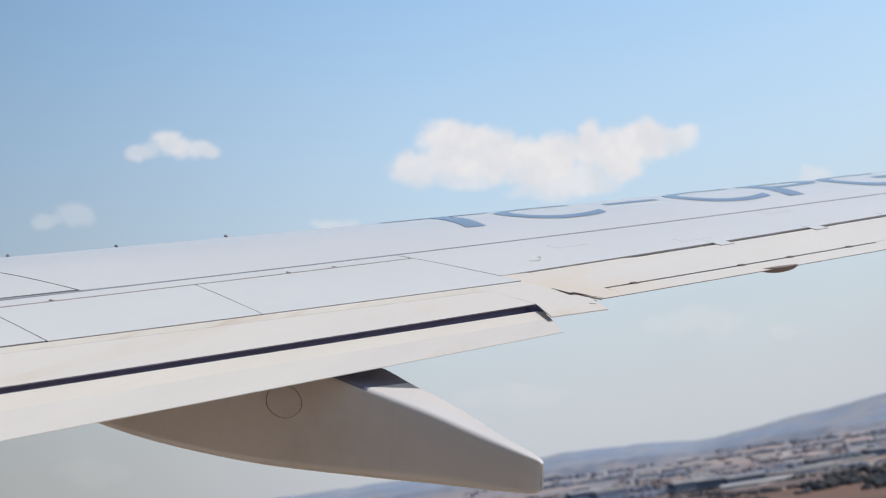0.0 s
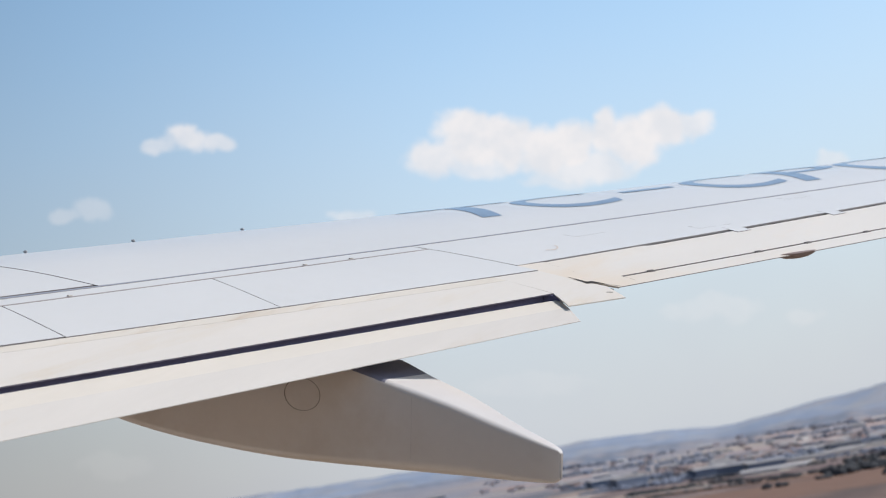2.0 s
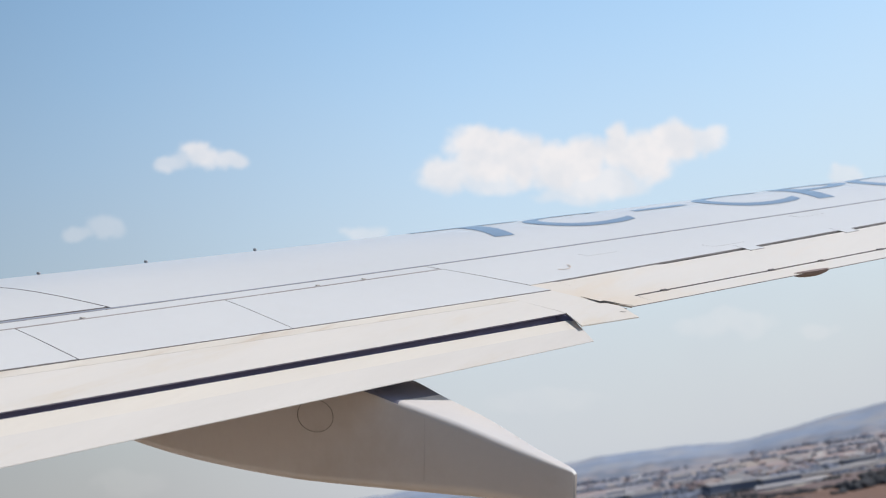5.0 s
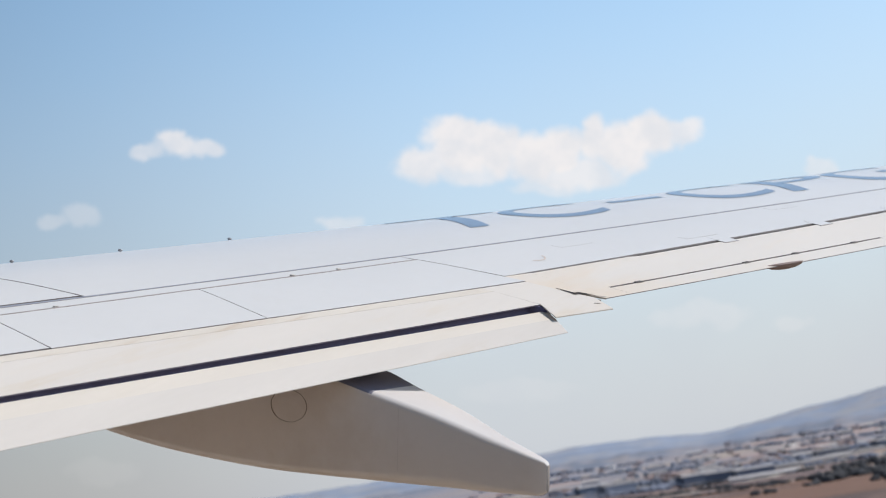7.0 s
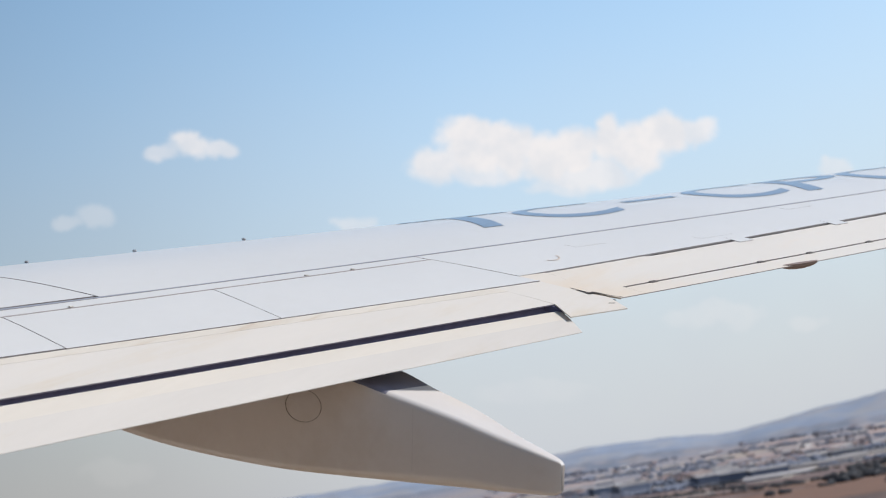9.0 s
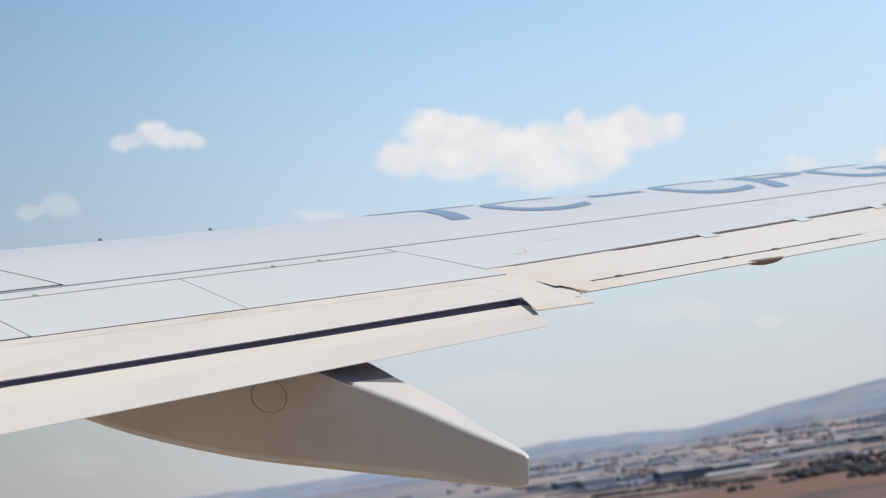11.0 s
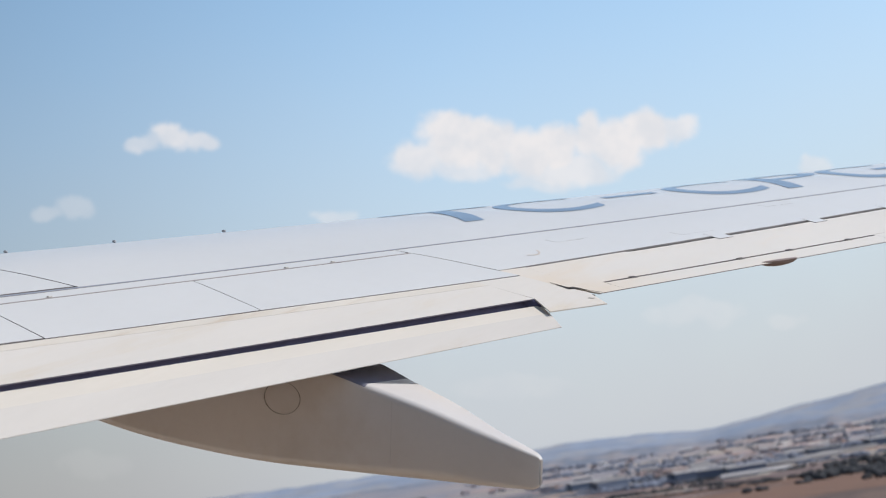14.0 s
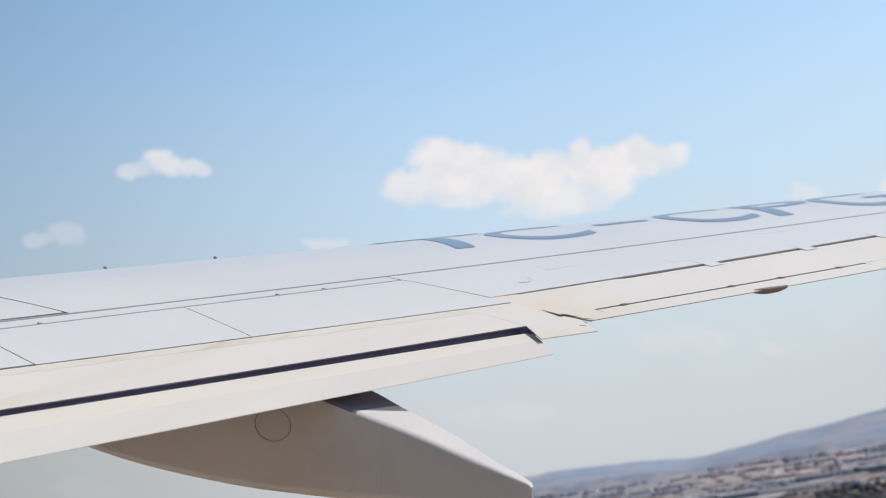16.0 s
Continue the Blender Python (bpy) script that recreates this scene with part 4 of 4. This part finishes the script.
def building(name, w, d, h, rise, wall_m, roof_m, label, category, rows, cols, group):
    ob = tagged(new(name), label, category, group)
    part("wall", box(bmesh.new(), -w / 2, w / 2, -d / 2, d / 2, -2, h), wall_m, ob, smooth=False)
    part("roof", gable(bmesh.new(), w, d, h, rise, 0.5), roof_m, ob, smooth=False)
    shared = None
    for sign in (-1, 1):
        for i in range(cols):
            for k in range(rows):
                x, z = -w / 2 + w * (i + 0.5) / cols, h * (k + 0.55) / rows
                if shared is None:
                    shared = part("window", box(bmesh.new(), -0.7, 0.7, -0.06, 0.06, -0.8, 0.8), PANE, ob, smooth=False)
                    pane = shared
                else:
                    pane = new("window", shared.data)
                    pane.parent = ob
                pane.location = (x, sign * (d / 2 + 0.02), z)
    return ob


def put(ob, b, r, turn):
    q = on_plain(b, r)
    ob.matrix_basis = pose(q.x, q.y, ground_height(q.x, q.y), 0, 0, turn)
    return ob


def copy_to(ob, b, r, turn):
    q = on_plain(b, r)
    return copy_thing(ob, pose(q.x, q.y, ground_height(q.x, q.y), 0, 0, turn))


kinds = [
    put(building("house", 11, 9, 3.4, 1.6, PLASTER, TILES, "pale plastered house with a red tiled roof", "house", 2, 3, "houses of the town"), 70.4, 2250, 20),
    put(building("house", 14, 10, 4.8, 1.8, PLASTER, TILES, "plastered house with a brown tiled roof", "house", 2, 4, "houses of the town"), 71.2, 2320, -30),
    put(building("apartment_block", 20, 11, 7.5, 0.9, PLASTER, SHEET, "pale apartment block with rows of dark windows", "building", 3, 6, "apartment blocks of the town"), 69.7, 2900, -35),
]
for k in range(84):
    which = rng.choices((0, 1, 2), (6, 4, 0.8))[0]
    b, r = rng.choice(((rng.gauss(71.2, 1.3), rng.gauss(2150, 110)), (rng.uniform(64, 69), rng.gauss(1780, 70)), (rng.uniform(59.5, 65), rng.gauss(2050, 120)), (rng.uniform(66, 71), rng.gauss(2050, 90)), (rng.uniform(72, 76), rng.gauss(1900, 120))))
    copy_to(kinds[which], b, r, rng.uniform(-60, 60))
cottage = put(building("cottage", 12, 10, 3.6, 2.0, PLASTER, TILES, "small plastered cottage with a tiled roof", "house", 1, 2, "cottages on the rising ground"), 67.2, 2460, 30)
loft = put(building("farm_shed", 16, 12, 4.2, 1.4, WHITEWASH, SHEET, "whitewashed farm shed with a pale roof", "shed", 1, 0, "farm sheds on the rising ground"), 69.1, 2520, -12)
for k in range(80):
    b, r = rng.uniform(57.5, 76), 2300 + 850 * rng.random() ** 1.3
    if noise.noise((b * 0.45, r * 0.004, 6)) > 0.0:
        copy_to(cottage if rng.random() < 0.72 else loft, b, r, rng.uniform(-60, 60))
sheds = [
    put(building("warehouse", 14, 26, 3.6, 2.8, PLASTER, SHEET, "pale warehouse with a sheet-metal roof", "warehouse", 1, 0, "warehouses on the plain"), 71.75, 2950, 18),
    put(building("greenhouse", 9, 60, 2.0, 1.8, SHEET, SHEET, "long low greenhouse with a pale roof", "greenhouse", 1, 0, "greenhouses on the plain"), 69.0, 1560, 23),
]
hall = put(building("industrial_hall", 22, 34, 7.5, 1.2, HALL, SHEET, "blue-grey industrial hall with a pale roof", "hall", 1, 0, "industrial halls on the plain"), 66.9, 1490, 18)
for b, r, turn in ((65.9, 1530, 20), (67.9, 1440, 15), (63.0, 1650, 24), (62.1, 1760, 16), (70.6, 1700, 12), (72.6, 1770, 22)):
    copy_to(hall, b, r, 90 - b + turn)
for which, b, r, turn in ((1, 68.3, 1385, 4), (0, 67.6, 1880, -3), (0, 71.0, 2700, 5), (0, 66.4, 1800, 3), (1, 69.9, 1640, 4), (1, 71.4, 1690, 4), (1, 70.2, 1590, 3), (0, 64.3, 2450, -6), (1, 62.7, 2050, 4), (0, 65.7, 2880, 2), (0, 72.4, 2500, 8), (0, 60.5, 2700, -5), (0, 56, 2500, 3), (0, 70.4, 2100, 8), (0, 68.6, 2300, -4), (0, 71.8, 2020, 12), (0, 73.1, 2180, -6), (0, 66.2, 2010, 6), (0, 64.4, 2140, 9), (0, 62.0, 2240, -4), (0, 74.0, 1960, 5), (0, 69.6, 1860, 8), (0, 60.8, 2080, 6)):
    copy_to(sheds[which], b, r, 90 - b + turn)

# ---- the airfield below ----
CONCRETE = surface("pale_worn_concrete", (0.50, 0.46, 0.41), 0.9, vary=0.1, scale=0.08, fine=1.2, bump=0.2, stain=(0.36, 0.33, 0.30), stain_scale=0.12)
YELLOW = surface("yellow_marking_paint", (0.62, 0.40, 0.08), 0.8, vary=0.12, scale=0.4, fine=6)
STEEL = surface("galvanised_steel", (0.42, 0.43, 0.44), 0.45, metal=0.7, vary=0.1, scale=2, fine=20)
BOXWHITE = surface("white_painted_casing", (0.74, 0.74, 0.72), 0.6, vary=0.08, scale=1, fine=10)
DARKBOX = surface("dark_sign_face", (0.06, 0.06, 0.05), 0.6, vary=0.1, scale=1, fine=8)
TRUCKBLUE = surface("blue_truck_paint", (0.06, 0.14, 0.42), 0.45, vary=0.1, scale=1, fine=8)
RUBBER = surface("black_tyre_rubber", (0.03, 0.03, 0.03), 0.85, vary=0.2, scale=4, fine=30)


def strip(name, x0, x1, y0, y1, lift, material, label, category):
    """A slab laid along the ground sheet."""
    bm = bmesh.new()
    rows = []
    for k in range(41):
        y = y0 + (y1 - y0) * k / 40
        rows.append([bm.verts.new((x, y, ground_height(x, y) + h)) for x, h in ((x0 - 0.3, -0.3), (x0, lift), (0.5 * (x0 + x1), lift + 0.05), (x1, lift), (x1 + 0.3, -0.3))])
    for a, b in zip(rows, rows[1:]):
        for j in range(4):
            bm.faces.new((a[j], a[j + 1], b[j + 1], b[j]))
    return thing_mesh(name, bm, material, "structure", label, category)


strip("runway", -24, 24, -700, 420, 0.35, CONCRETE, "pale worn concrete runway", "runway")
strip("taxiway", 92, 116, -650, 380, 0.35, CONCRETE, "pale concrete taxiway beside the grass", "taxiway")
strip("taxiway_line", 103.8, 104.2, -650, 380, 0.52, YELLOW, "yellow taxiway centre line", "marking")
strip("taxiway", 24.4, 91.6, -60, -36, 0.33, CONCRETE, "pale concrete link between runway and taxiway", "taxiway")


def tube(bm, r0, r1, z0, z1, sides=12):
    bmesh.ops.create_cone(bm, cap_ends=True, segments=sides, radius1=r0, radius2=r1, depth=z1 - z0, matrix=Matrix.Translation((0, 0, 0.5 * (z0 + z1))))
    return bm


def stand(ob, x, y, turn=0):
    ob.matrix_basis = pose(x, y, ground_height(x, y), 0, 0, turn)
    return ob


mast = tagged(new("floodlight_mast"), "tall grey steel floodlight mast with a lamp ring", "light mast")
part("pole", tube(bmesh.new(), 0.35, 0.16, -0.5, 30), STEEL, mast)
part("base_plate", tube(bmesh.new(), 0.6, 0.6, -0.3, 0.25), CONCRETE, mast, smooth=False)
part("lamp_ring", tube(bmesh.new(), 0.9, 0.9, 29.4, 29.7, 16), STEEL, mast, smooth=False)
for k in range(8):
    a = 2 * math.pi * k / 8
    lamp = part("floodlight", box(bmesh.new(), -0.28, 0.28, -0.18, 0.18, -0.25, 0.25), BOXWHITE, mast, smooth=False)
    lamp.matrix_local = pose(1.05 * math.cos(a), 1.05 * math.sin(a), 29.35, -25, 0, math.degrees(a) - 90)
stand(mast, 300, 250)
for x, y in ((62, 40), (64, -140)):
    board = tagged(new("marker_board"), "white boxy marker board standing in dry grass", "sign", "marker boards")
    part("panel", box(bmesh.new(), -1.6, 1.6, -0.25, 0.25, 0.35, 1.4), BOXWHITE, board, smooth=False)
    for e in (-1.2, 1.2):
        part("post", box(bmesh.new(), e - 0.06, e + 0.06, -0.06, 0.06, -0.4, 0.36), STEEL, board, smooth=False)
    stand(board, x, y, 80)
sign = tagged(new("taxiway_sign"), "yellow and black taxiway sign in the grass", "sign")
part("panel", box(bmesh.new(), -0.6, 0.6, -0.12, 0.12, 0.3, 1.3), YELLOW, sign, smooth=False)
part("sign_face", box(bmesh.new(), -0.25, 0.25, -0.13, 0.13, 0.45, 1.15), DARKBOX, sign, smooth=False)
for e in (-0.45, 0.45):
    part("post", box(bmesh.new(), e - 0.05, e + 0.05, -0.05, 0.05, -0.4, 0.31), STEEL, sign, smooth=False)
stand(sign, 34, -230, 85)

truck = tagged(new("truck"), "blue tipper truck parked beyond the dry grass", "truck", "blue trucks")
part("cab", box(bmesh.new(), -1.2, 1.2, 2.2, 4.1, 0.9, 3.0), TRUCKBLUE, truck, smooth=False)
part("windscreen", box(bmesh.new(), -1.05, 1.05, 4.08, 4.14, 1.9, 2.8), PANE, truck, smooth=False)
part("chassis", box(bmesh.new(), -0.5, 0.5, -4.2, 4.0, 0.6, 0.9), DARKBOX, truck, smooth=False)
part("tipper_body", box(bmesh.new(), -1.25, 1.25, -4.3, 2.0, 0.95, 2.6), TRUCKBLUE, truck, smooth=False)
for y in (3.1, -1.6, -3.1):
    for x in (-1.05, 1.05):
        bm = bmesh.new()
        bmesh.ops.create_cone(bm, cap_ends=True, segments=16, radius1=0.52, radius2=0.52, depth=0.4, matrix=pose(0, 0, 0, 0, 90, 0))
        wheel = part("wheel", bm, RUBBER, truck, smooth=False)
        wheel.location = (x, y, 0.52)
stand(truck, 430, 300, 40)
copy_thing(truck, pose(425, 320, ground_height(425, 320), 0, 0, 60))
copy_thing(truck, pose(440, 210, ground_height(440, 210), 0, 0, 20))

# containers and huts of the building site beyond the dry grass
CRIMSON = surface("dark_red_container_paint", (0.20, 0.05, 0.05), 0.55, vary=0.15, scale=1, fine=8)
GREYBOX = surface("grey_container_paint", (0.33, 0.34, 0.35), 0.55, vary=0.15, scale=1, fine=8)
BARK = surface("brown_bark", (0.11, 0.08, 0.06), 0.9, vary=0.3, scale=3, fine=20)
LEAVES = surface("dark_green_leaves", (0.045, 0.06, 0.032), 0.9, vary=0.4, scale=1.2, fine=9)
AMBER = surface("orange_lamp_housing", (0.55, 0.24, 0.05), 0.6, vary=0.1, scale=4, fine=20)


def container(paint, label):
    """A shipping container with ribbed sides, end doors and locking bars."""
    ob = tagged(new("shipping_container"), label, "container", "containers beyond the grass")
    part("shell", box(bmesh.new(), -1.2, 1.2, -3.0, 3.0, 0.15, 2.6), paint, ob, smooth=False)
    for side_x in (-1.22, 1.22):
        bm = bmesh.new()
        for k in range(14):
            box(bm, side_x - 0.03, side_x + 0.03, -2.75 + 0.42 * k - 0.08, -2.75 + 0.42 * k + 0.08, 0.3, 2.45)
        part("side_ribs", bm, paint, ob, smooth=False)
    for e in (-0.6, 0.6):
        door = part("door", box(bmesh.new(), e - 0.57, e + 0.57, 3.0, 3.05, 0.25, 2.5), paint, ob, smooth=False)
        part("locking_bar", box(bmesh.new(), e - 0.03, e + 0.03, 3.05, 3.1, 0.3, 2.45), STEEL, door, smooth=False)
    for x in (-1.1, 1.1):
        for y in (-2.9, 2.9):
            part("corner_foot", box(bmesh.new(), x - 0.1, x + 0.1, y - 0.1, y + 0.1, -0.3, 0.16), STEEL, ob, smooth=False)
    return ob


for paint, label, spots in (
    (TRUCKBLUE, "blue shipping container beside the trucks", ((405, 262, 12), (412, 252, 20), (398, 236, 4))),
    (CRIMSON, "dark red shipping container beside the trucks", ((418, 240, 16), (402, 216, 95))),
    (GREYBOX, "grey shipping container beside the trucks", ((390, 276, 30), (396, 200, 8))),
):
    first = stand(container(paint, label), *spots[0])
    for x, y, turn in spots[1:]:
        copy_thing(first, pose(x, y, ground_height(x, y), 0, 0, turn))

shed = stand(building("hangar", 30, 46, 8, 2.2, GREYBOX, SHEET, "grey hangar with a pale sheet roof", "hangar", 1, 5, "hangars of the airfield"), 470, 360, 20)
for x, y, turn in ((480, 440, 15), (500, 520, 24)):
    copy_thing(shed, pose(x, y, ground_height(x, y), 0, 0, turn))
stand(building("site_cabin", 7, 14, 3.2, 0.5, BOXWHITE, SHEET, "white flat-roofed site cabin with windows", "cabin", 1, 3, "cabins of the airfield"), 455, 290, 40)


def bush(label, height):
    ob = tagged(new("tree"), label, "tree", "trees of the airfield")
    part("trunk", tube(bmesh.new(), 0.2, 0.1, -0.3, height * 0.6, 8), BARK, ob)
    bm = bmesh.new()
    for k in range(110):
        a, up = rng.uniform(0, 6.28), rng.random()
        spread = height * 0.42 * math.sqrt(rng.random()) * (1.1 - 0.8 * up)
        tilt = pose(spread * math.cos(a), spread * math.sin(a), height * (0.28 + 0.72 * up), rng.uniform(0, 90), rng.uniform(0, 90), rng.uniform(0, 360))
        bmesh.ops.create_icosphere(bm, subdivisions=1, radius=height * rng.uniform(0.05, 0.1), matrix=tilt @ Matrix.Diagonal((1, 1, 0.6, 1)))
    part("crown", bm, LEAVES, ob, smooth=False)
    return ob


tree = stand(bush("small dark green tree on the dry grass", 5.0), 360, 330)
for x, y in ((352, 470), (366, 480), (372, 120)):
    copy_thing(tree, pose(x, y, ground_height(x, y), 0, 0, x))

# low lamps along the taxiway's edge
lamp = tagged(new("edge_light"), "small orange taxiway edge light on a stub post", "edge light", "taxiway edge lights")
part("post", tube(bmesh.new(), 0.05, 0.04, -0.2, 0.3), STEEL, lamp)
part("housing", tube(bmesh.new(), 0.14, 0.10, 0.3, 0.5), AMBER, lamp, smooth=False)
stand(lamp, 90, -20)
for k in range(1, 9):
    copy_thing(lamp, pose(90, -20 - 30 * k, ground_height(90, -20 - 30 * k)))

# curved yellow lead-off line on the link
bm = bmesh.new()
rows = []
for k in range(25):
    a = radians(90 * k / 24)
    rows.append([bm.verts.new((24.5 + r * math.sin(a) * 1.6, -78 + r * (1 - math.cos(a)), ground_height(60, -60) + 0.62)) for r in (28.0, 28.6)])
for p_, q_ in zip(rows, rows[1:]):
    bm.faces.new((p_[0], p_[1], q_[1], q_[0]))
thing_mesh("lead_off_line", bm, YELLOW, "structure", "curved yellow lead-off line painted on the concrete", "marking")
